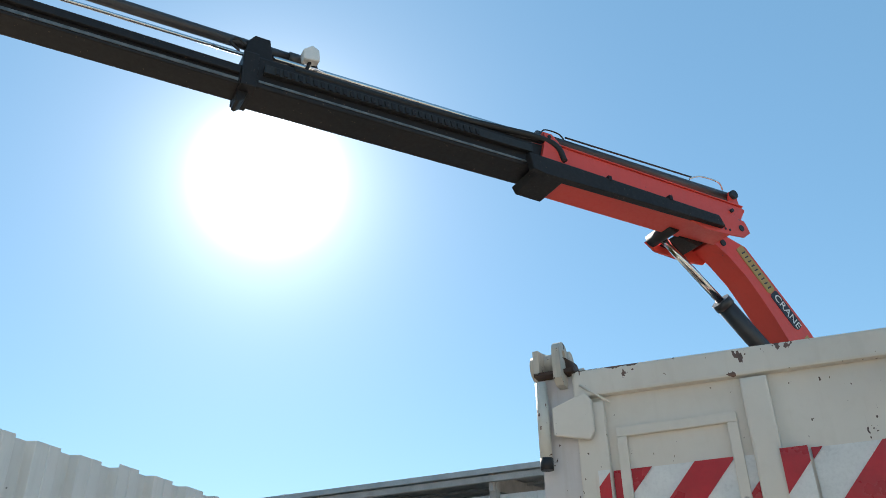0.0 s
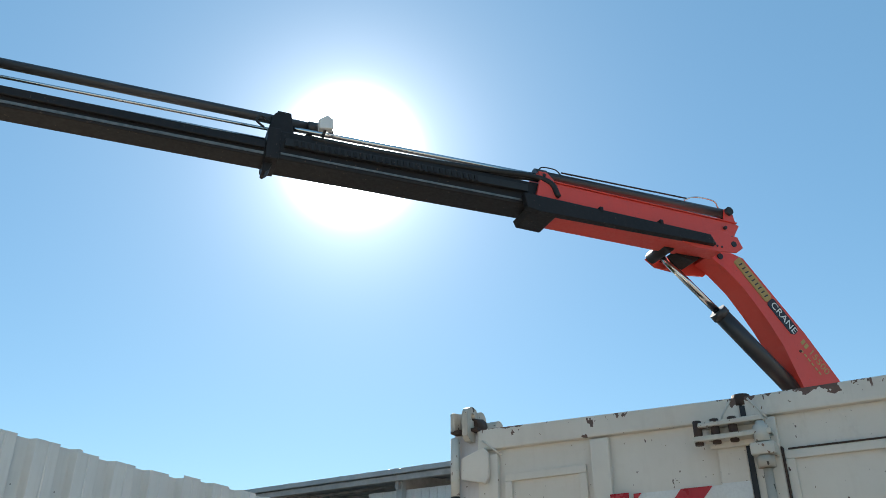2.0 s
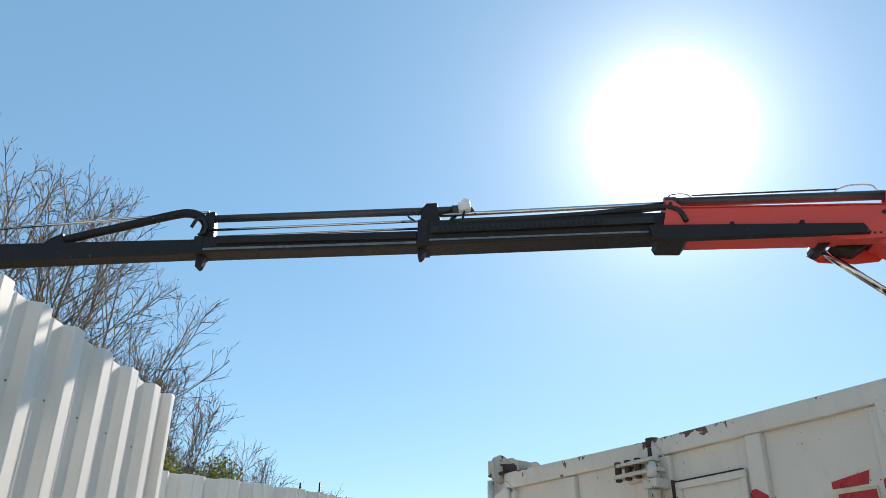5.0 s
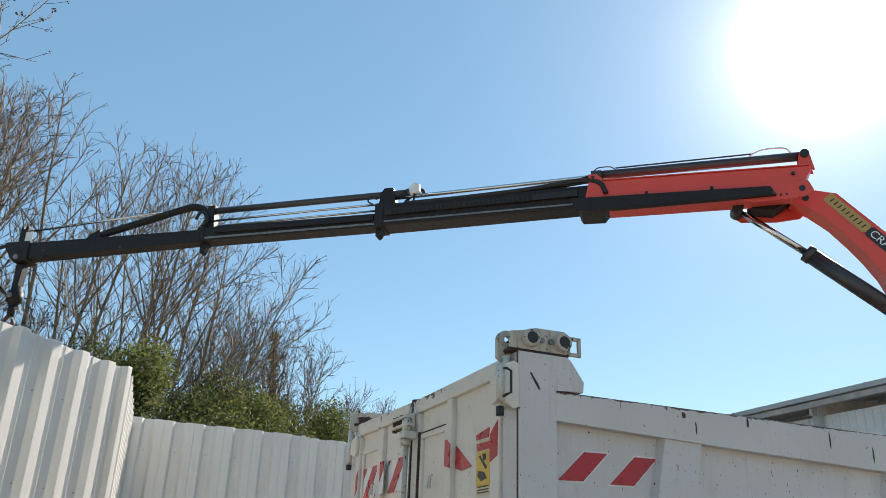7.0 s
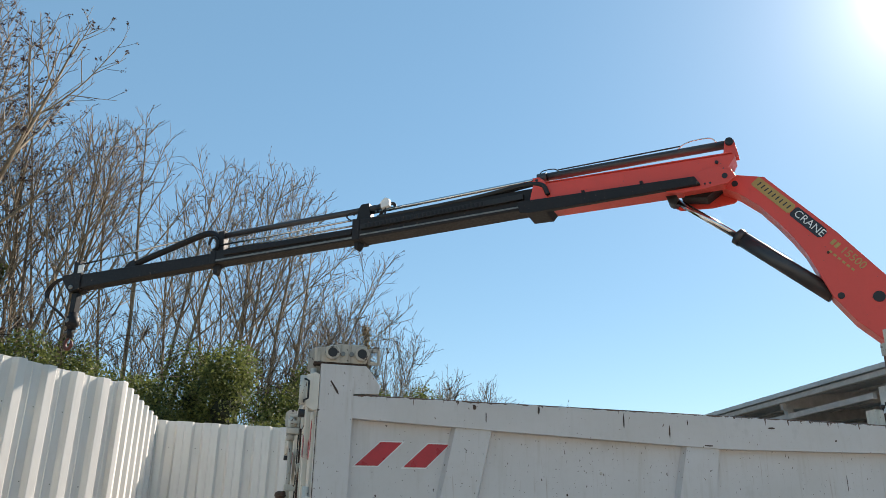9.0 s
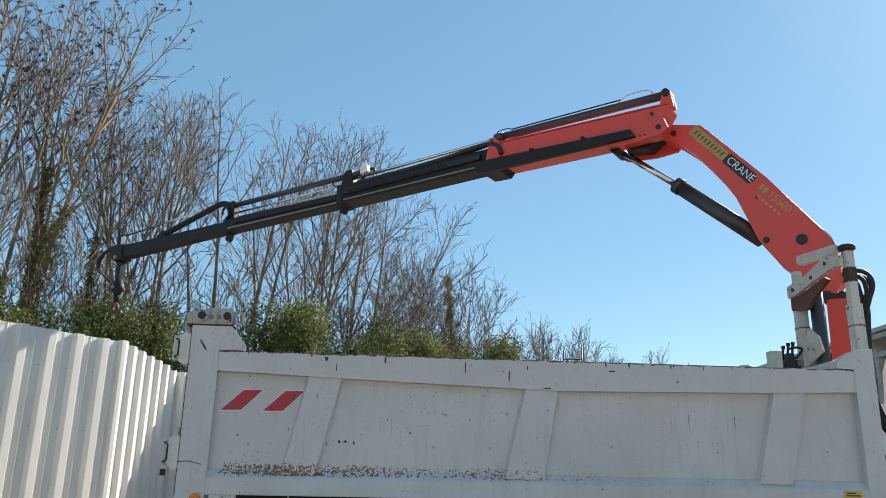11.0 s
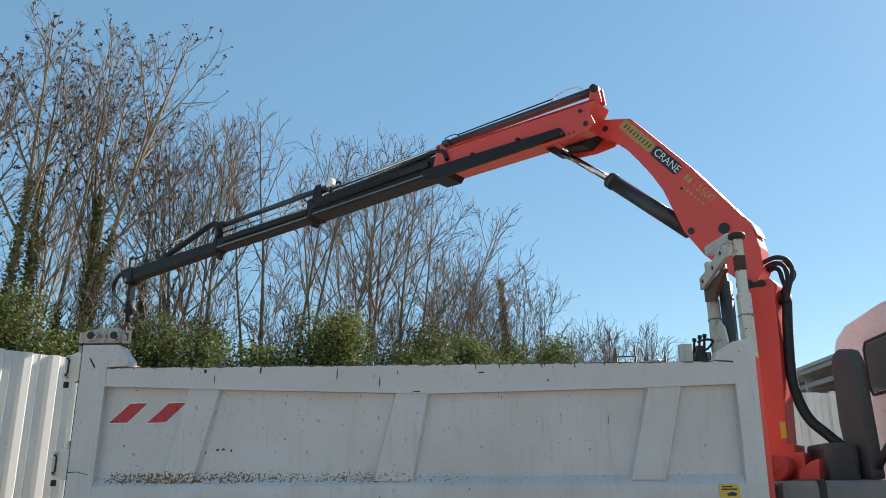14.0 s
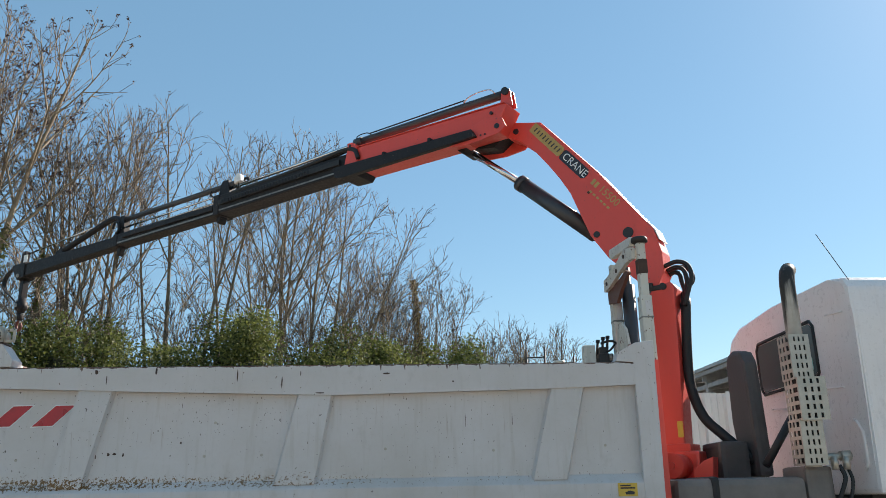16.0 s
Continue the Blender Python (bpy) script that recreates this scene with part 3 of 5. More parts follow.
for y in (1.405, 1.345, 1.285):
    part("latch_pin", tube([(GX - 0.078, y, 2.26), (GX - 0.078, y, 2.345)], 0.015, 10), rust_steel, latch)
part("pivot_pin", tube([(GX - 0.085, 1.195, 2.245), (GX - 0.085, 1.195, 2.30), (GX - 0.085, 1.195, 2.302), (GX - 0.085, 1.195, 2.315)], [0.026, 0.026, 0.017, 0.015], 12), grime_steel, latch)
part("pivot_block", box(GX - 0.115, GX - 0.03, 1.155, 1.235, 2.20, 2.242, 0.008), rusty_white, latch)
part("pivot_nut", tube([(GX - 0.085, 1.195, 2.16), (GX - 0.085, 1.195, 2.197)], 0.03, 6), bracket_paint, latch)
part("rust_line", box(GX - 0.019, GX + 0.001, 0.80, 1.13, 2.2265, 2.231), rust_steel, near_leaf, "rusty seam along the panel frame")
part("lock_rod", tube([(GX - 0.08, 1.205, 1.36), (GX - 0.08, 1.195, 2.158)], 0.015, 10), bracket_paint, near_leaf, "long grimy lock rod")
part("rod_handle", tube(arc([(GX - 0.085, 1.20, 1.80), (GX - 0.14, 1.17, 1.79), (GX - 0.15, 1.02, 1.80), (GX - 0.11, 0.96, 1.80)]), 0.014, 8), rust_steel, near_leaf, "dark bent handle of the lock rod")
part("rod_guide", box(GX - 0.105, GX - 0.03, 1.165, 1.235, 1.83, 1.87, 0.006), grime_steel, near_leaf)
for y, z in ((0.93, 1.946), (1.89, 1.98)):
    part("pull_slot", tube([(GX - 0.032, y - 0.022, z + 0.035), (GX - 0.045, y - 0.022, z + 0.03), (GX - 0.045, y - 0.022, z - 0.03), (GX - 0.045, y + 0.022, z - 0.03), (GX - 0.032, y + 0.022, z + 0.035)], 0.006, 6), grime_steel, near_leaf if y < 1.2 else far_leaf)
part("joint_strip", box(GX - 0.034, GX - 0.026, 1.243, 1.261, 1.36, 2.39), soot_black, far_leaf)
for y, leaf, s in ((2.41, far_leaf, 1), (0.05, near_leaf, -1)):
    for z in (2.30, 1.66):
        h = part("hinge", tube([(GX - 0.045, y, z - 0.12), (GX - 0.045, y, z + 0.12)], 0.019, 12), grime_steel, leaf, "grimy barrel hinge")
        part("hinge_plate", prism([(y - s * 0.03, z - 0.05), (y - s * 0.14, z - 0.075), (y - s * 0.155, z - 0.05), (y - s * 0.155, z + 0.045), (y - s * 0.135, z + 0.07), (y - s * 0.03, z + 0.035)],
                                  GX - 0.05, GX - 0.03, "yz", 0.005), gate_paint, h)
        if s > 0:
            part("hinge_pin", tube([(GX - 0.045, y, z - 0.15), (GX - 0.045, y, z - 0.115)], 0.02, 10), soot_black, h)
# catch plates on the near post
for z in (2.28, 1.62):
    c = part("door_catch", prism([(-0.028, z - 0.07), (0.030, z - 0.105), (0.056, z - 0.095), (0.056, z + 0.10), (0.030, z + 0.11), (-0.028, z + 0.085)], -0.012, 0.010, bevel=0.006), gate_paint, near, "white door catch with a wire handle")
    part("catch_barrel", tube([(-0.030, -0.004, z - 0.075), (-0.030, -0.004, z + 0.085)], 0.020, 12), grime_steel, c)
    part("catch_handle", tube([(-0.024, -0.022, z + 0.065), (-0.024, -0.047, z + 0.06), (-0.004, -0.052, z + 0.05), (-0.004, -0.052, z - 0.045), (-0.024, -0.047, z - 0.055), (-0.024, -0.022, z - 0.06)], 0.006, 6), soot_black, c)
    part("catch_pin", tube([(-0.03, 0.0, z - 0.14), (-0.03, 0.0, z - 0.10)], 0.018, 8), soot_black, c)
part("gap_strip", box(0.053, 0.0565, -0.0015, 0.005, 1.36, 2.44), rust_steel, near)
# peeling yellow sticker on the near door
st = part("warning_sticker", prism([(0.275, 1.845), (0.43, 1.84), (0.436, 2.085), (0.415, 2.095), (0.28, 2.09)], GX - 0.0055, GX - 0.003, "yz"), sticker_cream, near_leaf, "peeling cream and yellow warning sticker with red heading")
part("sticker_panel", box(GX - 0.0075, GX - 0.0056, 0.282, 0.428, 1.885, 2.04), sticker_yellow, st)
part("sticker_heading", box(GX - 0.0075, GX - 0.0056, 0.285, 0.425, 2.045, 2.08), sign_red, st)
for q in ([(0.405, 1.955), (0.34, 1.945), (0.31, 1.915), (0.37, 1.905), (0.41, 1.93)], [(0.40, 2.02), (0.385, 2.025), (0.31, 1.965), (0.325, 1.955)], [(0.36, 2.028), (0.325, 2.028), (0.32, 2.0), (0.35, 1.995)]):
    part("pictogram", prism(q, GX - 0.009, GX - 0.0076, "yz"), sticker_black, st)
for z in (1.878, 1.864, 1.852):
    part("print_bar", box(GX - 0.007, GX - 0.0056, 0.295, 0.415, z, z + 0.006), sticker_black, st)
part("side_marker_lamp", tube([(0.187, -0.03, 1.345), (0.187, 0.0, 1.345)], [0.032, 0.036], 14), lamp_orange, near, "round orange side marker lamp")

# ---- chassis, tank, wheels ----
chassis = part("chassis_frame", box(0.35, 8.3, 0.80, 0.90, 0.95, 1.22, 0.01, box(0.35, 8.3, 1.57, 1.67, 0.95, 1.22, 0.01)), soot_black, truck, "black ladder frame")
for x in (0.4, 3.2):
    part("cross_member", box(x, x + 0.12, 0.9, 1.57, 0.98, 1.2, 0.01), soot_black, chassis)
part("sub_frame", box(0.3, 4.7, 0.86, 1.02, 1.222, 1.415, 0.01, box(0.3, 4.7, 1.45, 1.61, 1.222, 1.415, 0.01)), soot_black, truck)
for x in (0.75, 1.45, 3.9):
    part("body_bracket", tube([(x, 0.12, 1.38), (x, 0.12, 1.30), (x + 0.13, 0.12, 1.30)], 0.008, 6), grime_steel, truck)
part("mudguard", prism([(0.62, 1.20), (0.70, 1.33), (0.95, 1.33), (1.03, 1.20)], 0.06, 0.5, bevel=0.01), side_paint, truck)


def wheel(x, y, out):
    prof = [(0.26, 0.0), (0.40, 0.0), (0.49, 0.03), (0.51, 0.07), (0.51, 0.23), (0.49, 0.27), (0.40, 0.30), (0.26, 0.30)]
    bm = bmesh.new()
    n, rings = 28, []
    for i in range(n):
        a = 2 * math.pi * i / n
        rings.append([bm.verts.new((x + r * math.cos(a), y - out * w, 0.51 + r * math.sin(a))) for r, w in prof])
    for i in range(n):
        for j in range(len(prof) - 1):
            bm.faces.new((rings[i][j], rings[i][j + 1], rings[(i + 1) % n][j + 1], rings[(i + 1) % n][j]))
    hub = tube([(x, y - out * 0.04, 0.51), (x, y - out * 0.28, 0.51)], 0.265, 24)
    w = part("wheel", tube([(x, y - out * 0.01, 0.51), (x, y - out * 0.1, 0.51)], [0.09, 0.12], 14, hub), bare_steel, truck, "steel lorry wheel")
    part("tyre", bm, rubber, w, smooth=True)


for x in (1.25, 2.6, 7.0):
    wheel(x, 0.04, -1)
    wheel(x, WIDTH - 0.04, 1)
tank = part("side_tank", box(4.86, 5.78, 0.10, 0.62, 1.02, 1.49, 0.05), dusty_black, truck, "long dark side tank behind the cab")
part("tank_strap", box(5.1, 5.16, 0.088, 0.632, 1.008, 1.502, 0.05), rubber, tank)
part("tank_bracket", box(5.0, 5.7, 0.62, 0.80, 1.05, 1.15), soot_black, tank)
br = part("pipe_bracket", tube([(5.90, 0.12, 1.615), (6.10, 0.12, 1.625)], 0.024, 10, tube([(6.06, 0.12, 1.622), (6.13, 0.12, 1.626)], 0.036, 12)), guard_metal, truck, "pale pipe bracket below the exhaust")
for x in (6.00, 6.085):
    part("pipe_stub", tube([(x, 0.10, 1.62), (x, 0.10, 1.53)], 0.026, 10), guard_metal, br)
part("pipe", tube(arc([(6.03, 0.10, 1.56), (6.05, 0.08, 1.48), (6.02, 0.08, 1.40), (5.98, 0.10, 1.30)]), 0.016, 8), rubber, br)
part("pipe", tube(arc([(6.085, 0.10, 1.55), (6.10, 0.08, 1.46), (6.07, 0.08, 1.34), (6.03, 0.10, 1.22)]), 0.013, 8), rubber, br)
part("air_box", box(5.80, 6.0, 0.14, 0.5, 1.10, 1.56, 0.03), dusty_black, truck)

# ---- cab ----
CX = 6.25
roof_y = [(0.0, 1.36), (-0.01, 2.6), (0.01, 2.83), (0.07, 2.91), (0.25, 2.935), (1.2, 2.935), (1.9, 2.89), (2.12, 2.80), (2.24, 2.62), (2.28, 2.2), (2.28, 1.36)]
cab = part("cab", prism(roof_y, CX, 8.25, "yz", 0.035), cab_paint, truck, "white lorry cab with a rounded roof")
win = part("rear_window", prism([(0.62, 2.25), (1.50, 2.23), (1.54, 2.28), (1.55, 2.60), (1.51, 2.645), (0.62, 2.665), (0.58, 2.63), (0.58, 2.29)], CX - 0.012, CX - 0.002, "yz", 0.003), window_glass, cab, "dark rear cab window")
frame_pts = [(0.60, 2.23), (1.52, 2.21), (1.56, 2.26), (1.57, 2.61), (1.53, 2.665), (0.60, 2.685), (0.56, 2.64), (0.56, 2.27)]
part("window_seal", tube([(CX - 0.006, a, b) for a, b in frame_pts + frame_pts[:1]], 0.014, 6), rubber, win)
part("window_notice", box(CX - 0.016, CX - 0.0125, 0.62, 0.72, 2.30, 2.40), plain("teal_notice", (0.25, 0.5, 0.45), 0.4), win)
for z0, y0, y1 in ((2.12, 0.25, 0.55), (2.66, 0.12, 0.36), (2.05, 1.15, 1.42)):
    part("pressing_line", tube([(CX - 0.003, y0, z0), (CX - 0.003, y1, z0 + 0.02)], 0.008, 6), cab_paint, cab)
loop = [(0.14, 1.52), (0.10, 1.58), (0.10, 1.78), (0.16, 1.86), (0.20, 1.88)]
part("pressing_line", tube([(CX - 0.004, a, b) for a, b in loop], 0.012, 6), cab_paint, cab)
part("side_door", box(6.75, 7.85, -0.03, -0.012, 1.45, 2.72, 0.02), cab_paint, cab)
part("side_window", box(6.85, 7.75, -0.036, -0.0305, 2.12, 2.62, 0.002), window_glass, cab)
part("grab_handle", tube(arc([(6.60, -0.015, 2.74), (6.60, -0.06, 2.72), (6.60, -0.06, 2.60), (6.60, -0.015, 2.58)]), 0.012, 8), soot_black, cab)
part("windscreen", box(8.245, 8.262, 0.2, 2.08, 2.0, 2.68, 0.004), window_glass, cab)
part("bumper", box(8.05, 8.42, 0.0, 2.28, 0.45, 0.95, 0.05, box(6.35, 8.2, 0.3, 1.98, 0.95, 1.37, 0.03)), soot_black, cab)
part("antenna", tube([(6.30, 0.05, 2.88), (6.10, 0.05, 3.24)], 0.003, 6), soot_black, cab, "thin black whip antenna")

# ---- exhaust ----
stack = part("exhaust_pipe", tube(arc([(5.845, 0.10, 1.55), (5.845, 0.10, 2.45), (5.846, 0.10, 2.72), (5.850, 0.105, 2.86), (5.872, 0.130, 2.95), (5.912, 0.175, 2.995)], 6), 0.056, 18, cap=False), stack_metal, truck, "tall sooty exhaust stack with a bent tip")
part("stack_mouth", tube([(5.885, 0.145, 2.965), (5.908, 0.171, 2.991)], 0.051, 18), soot_black, stack)


def guard_part(x0, x1, z0, z1, y0=0.015, y1=0.185):
    """A bent sheet guard: a front and a side face in one sheet, with rows of slots cut through."""
    bm = bmesh.new()
    rows = max(2, round((z1 - z0) / 0.060))
    zs = [z0] + [z0 + (z1 - z0) * (i + f) / rows for i in range(rows) for f in (0.22, 0.80)] + [z1]
    # across the side face, round the corner, then across the front face
    line = [(x0, y1), (x0, y1 - 0.02), (x0, y1 - 0.045), (x0, y1 - 0.07), (x0, y1 - 0.095), (x0, y1 - 0.12), (x0, y0 + 0.015), (x0, y0)]
    w = (x1 - x0 - 0.02) / 4
    line += [(x0 + 0.014, y0)] + [(x0 + 0.014 + w * k + f * w, y0) for k in range(4) for f in (0.62, 1.0)]
    cut = {1, 3, 5, 9, 11, 13}
    grid = [[bm.verts.new((x, y, z)) for x, y in line] for z in zs]
    for i in range(len(zs) - 1):
        for j in range(len(line) - 1):
            if not (i % 2 == 1 and j in cut):
                bm.faces.new((grid[i][j], grid[i][j + 1], grid[i + 1][j + 1], grid[i + 1][j]))
    bm.normal_update()
    bmesh.ops.solidify(bm, geom=bm.faces, thickness=0.004)
    return bm


for i, (x0, x1, z0, z1) in enumerate(((5.750, 5.905, 2.15, 2.47), (5.757, 5.97, 1.865, 2.165), (5.745, 5.915, 1.56, 1.87))):
    part("heat_guard", guard_part(x0, x1, z0, z1, 0.010 - 0.022 * (i == 1)), guard_metal, stack, "slotted heat guard")
# dark boxes added behind the slots, standing for the shade inside the guards
part("slot_shade_box", box(5.768, 5.895, 0.030, 0.178, 1.575, 2.455, 0.015, box(5.770, 5.955, 0.015, 0.175, 1.885, 2.145, 0.02)), grimy_black, stack, "dark box added behind the guard slots to give their shade")
part("stack_brace", tube([(5.98, 0.5, 1.98), (5.69, 0.5, 1.575)], 0.030, 10), soot_black, stack)
# black intake duct and box between crane and cab
duct = prism([(0.78, 1.50), (1.12, 1.50), (1.18, 1.95), (1.20, 2.42), (1.16, 2.50), (1.04, 2.53), (0.90, 2.50), (0.83, 2.40)], 5.77, 5.89, "yz", 0.04)
part("intake_duct", duct, duct_black, truck, "tall black air intake duct")
part("battery_box", box(5.50, 5.74, 0.85, 1.25, 1.22, 1.78, 0.04), duct_black, truck, "black box behind the crane column")
# box and valve block sticking up at the front of the body
part("lamp_post_box", box(4.497, 4.592, 0.96, 1.05, 2.0, 2.572, 0.006), grime_steel, truck, "white square stub")
part("vent_cap", tube([(4.29, 1.0, 2.25), (4.29, 1.0, 2.43), (4.29, 1.0, 2.432), (4.29, 1.0, 2.448)], [0.045, 0.045, 0.052, 0.048], 14), grime_steel, truck, "small pale vent cap")
v = part("valve_block", box(4.612, 4.735, 0.94, 1.06, 2.1, 2.50, 0.01, box(4.625, 4.69, 0.95, 1.04, 2.49, 2.555, 0.008)), soot_black, truck, "black hydraulic valve block with levers")
for x, z in ((4.615, 2.595), (4.66, 2.62), (4.70, 2.63)):
    part("lever", tube([(x, 1.02, 2.49), (x + 0.01, 1.0, z)], 0.011, 6, tube([(x + 0.01, 1.0, z), (x + 0.013, 1.0, z + 0.025)], 0.017, 8)), soot_black, v)
part("valve_arm", tube(arc([(4.64, 0.97, 2.585), (4.69, 0.95, 2.60), (4.74, 0.95, 2.60), (4.765, 0.95, 2.585)]), 0.010, 8), soot_black, v)
part("valve_arm", tube(arc([(4.64, 0.97, 2.53), (4.70, 0.95, 2.52), (4.755, 0.95, 2.575)]), 0.009, 8), soot_black, v)
part("valve_pipe", tube([(4.705, 0.92, 2.44), (4.705, 0.92, 2.49)], 0.012, 8), bare_steel, v)

# ---- loader crane ----
SLEW = 142.5
COLUMN = Vector((5.33, 1.233, 0.0))
CRANE = Matrix.Translation(COLUMN) @ pose(0, 0, 0, 0, 0, SLEW) @ Matrix.Translation((0.17, 0.335, 0.0))
crane = thing("loader_crane", (5.33, 1.233, 1.22), "red knuckle-boom lorry crane with black telescopic booms stretched out", "crane", turn=SLEW)


def cpart(name, bm, material, parent=None, label="", smooth=False):
    return part(name, moved(bm, CRANE), material, parent or crane, label, smooth)


def tpart(name, bm, material, parent=None, label="", smooth=False):
    """A piece that hangs at the boom's tip."""
    return part(name, moved(bm, CRANE @ Matrix.Translation((0.915, 0.0, 0.075))), material, parent or crane, label, smooth)


def beam(s0, s1, lo0, hi0, lo1, hi1, y0, y1, bevel=0.012, bm=None):
    """A straight box beam between two cross cuts."""
    return prism([(s0, lo0), (s0, hi0), (s1, hi1), (s1, lo1)], y0, y1, bevel=bevel, bm=bm)


# base and column, in the middle of the lorry
cpart("crane_base", box(-0.45, 0.08, -0.60, -0.10, 1.22, 1.50, 0.02), crane_red, label="red crane base with slewing drive")
cpart("slew_drum", tube([(-0.20, -0.20, 1.60), (-0.20, 0.06, 1.60)], 0.095, 20, tube([(-0.20, 0.06, 1.60), (-0.20, 0.08, 1.60)], 0.03, 10)), crane_red)
cpart("slew_housing", box(-0.36, -0.02, -0.52, -0.18, 1.50, 1.72, 0.03), crane_red)
cpart("rack_bracket", prism([(-0.50, 1.45), (-0.34, 1.45), (-0.36, 1.57), (-0.44, 1.63), (-0.52, 1.66)], -0.12, 0.02, bevel=0.01), crane_red)
col = cpart("column", prism([(-0.235, 1.72), (-0.04, 1.72), (-0.042, 2.3), (-0.055, 3.06), (-0.10, 3.12), (-0.25, 3.15), (-0.285, 3.10), (-0.26, 2.4)], -0.45, -0.22, bevel=0.02), crane_red, label="upright red crane column")
cpart("column_foot", prism([(-0.29, 1.68), (-0.03, 1.68), (-0.03, 1.78), (-0.29, 1.78)], -0.47, -0.20, bevel=0.015), crane_red, col)
cpart("column_sticker", box(-0.235, -0.19, -0.22, -0.216, 1.83, 1.96), sticker_yellow, col, "yellow sticker")
cpart("column_head", tube([(-0.19, -0.50, 3.11), (-0.19, -0.195, 3.11)], 0.03, 16), soot_black, col)
cpart("column_collar", box(-0.215, -0.02, -0.46, -0.208, 3.085, 3.13, 0.012, box(-0.10, 0.03, -0.44, -0.20, 3.10, 3.16, 0.015)), grimy_black, col, "dark greasy collar round the column's head")
# main boom
MN = -0.23
outline = [(1.20, 5.07), (0.893, 4.99), (0.334, 4.32), (-0.152, 3.652), (-0.205, 3.433), (-0.205, 3.24), (-0.12, 3.09), (0.04, 3.20), (0.289, 3.458),
           (0.45, 3.703), (0.515, 3.883), (0.619, 4.162), (0.72, 4.34), (0.831, 4.505), (0.97, 4.69), (1.134, 4.854), (1.30, 4.945), (1.28, 5.03)]
main = cpart("main_boom", prism(outline, -0.45, MN, bevel=0.008), crane_red, label="bent red main boom")
# sun's highlight on the heel's upper edge, laid on as a white strip
cpart("edge_plate", prism([(-0.09, 3.727), (-0.155, 3.645), (-0.19, 3.545), (-0.198, 3.548), (-0.163, 3.652), (-0.097, 3.737)], -0.44, -0.24), cab_paint, main, "white strip for the sunlit edge of the boom's heel")
for s, z, r in ((0.082, 3.66, 0.05), (0.384, 3.70, 0.03), (0.433, 4.126, 0.012), (1.17, 4.96, 0.03)):
    cpart("pin", tube([(s, -0.47, z), (s, MN + 0.012, z)], r, 16), soot_black if r > 0.02 else rust_steel, main)
# lettered strip down the boom's face
D = (Vector((0.449, 4.311)) - Vector((0.969, 4.948))).normalized()
N2 = Vector((-D[1], D[0]))
if N2[1] < 0:
    N2 = -N2
A0 = Vector((0.969, 4.948))


def strip(a, b, w, h0, h1, rnd=0.03):
    """An outline along the strip from a to b metres, half width w, its ends cut."""
    p = [(a, -w + rnd * 0.6), (a + rnd * 0.6, -w), (b - rnd, -w), (b, -w + rnd), (b, w - rnd), (b - rnd, w), (a + rnd * 0.6, w), (a, w - rnd * 0.6)]
    return prism([tuple(A0 + D * u + N2 * q) for u, q in p], MN + h0, MN + h1)


def bar(u, w, q0, q1, slant, h0, h1):
    p = [(u, q0), (u + w, q0), (u + w + slant, q1), (u + slant, q1)]
    return prism([tuple(A0 + D * a + N2 * q) for a, q in p], MN + h0, MN + h1)


band = cpart("maker_strip", strip(-0.02, 0.455, 0.054, 0.001, 0.004, 0.02), sticker_tan, main, "tan maker's strip with dark print")
cpart("strip_face", strip(-0.008, 0.447, 0.045, 0.0042, 0.006, 0.02), sticker_tan, band)
for i in range(9):
    cpart("print_bar", bar(0.03 + i * 0.046, 0.013, -0.024, 0.024, 0.006, 0.0062, 0.0078), sticker_black, band)
black_strip = cpart("word_strip", strip(0.46, 0.835, 0.056, 0.001, 0.005, 0.03), sticker_black, main, "black strip with the word CRANE in white")


def word(text, name, at, size, material, parent, lift):
    """Raised letters on the near face of the boom, running down along the strip."""
    c = bpy.data.curves.new(name, "FONT")
    c.body, c.size, c.extrude = text, size, 0.0008
    c.align_x, c.align_y = "LEFT", "CENTER"
    c.materials.append(material)
    ob = new(name, c)
    x, y, z = Vector((D[0], 0, D[1])), Vector((N2[0], 0, N2[1])), Vector((0, 1, 0))
    p = A0 + D * at
    m = Matrix(((x[0], y[0], z[0], p[0]), (x[1], y[1], z[1], MN + lift), (x[2], y[2], z[2], p[1]), (0, 0, 0, 1)))
    ob.parent = parent
    ob.matrix_parent_inverse = world_of(parent).inverted()
    ob.matrix_basis = CRANE @ m
    return ob


word("CRANE", "word", 0.49, 0.105, sticker_white, black_strip, 0.0065)
word("15500", "model_number", 1.03, 0.105, sticker_tan, main, 0.0015)
for i in range(2):
    cpart("print_bar", bar(0.92 + i * 0.047, 0.032, -0.03, 0.03, 0.0, 0.001, 0.0025), sticker_tan, main)
for i in range(6):
    cpart("print_bar", bar(0.97 + i * 0.05, 0.03, -0.095, -0.075, 0.0, 0.001, 0.0025), sticker_tan, main)

# knuckle cylinder
KY = -0.34
kc = cpart("knuckle_cylinder", tube([(0.44, KY, 3.739), (1.204, KY, 4.439)], 0.076, 18, tube([(1.164, KY, 4.402), (1.214, KY, 4.448)], 0.084, 18)), tube_black, label="black knuckle cylinder with chrome rod")
cpart("rod", tube([(1.204, KY, 4.439), (1.77, KY, 4.925)], 0.034, 14), chrome, kc, "polished chrome rod")
cpart("rod_eye", tube([(1.785, KY - 0.10, 4.932), (1.785, -0.16, 4.932)], 0.06, 16), soot_black, kc)

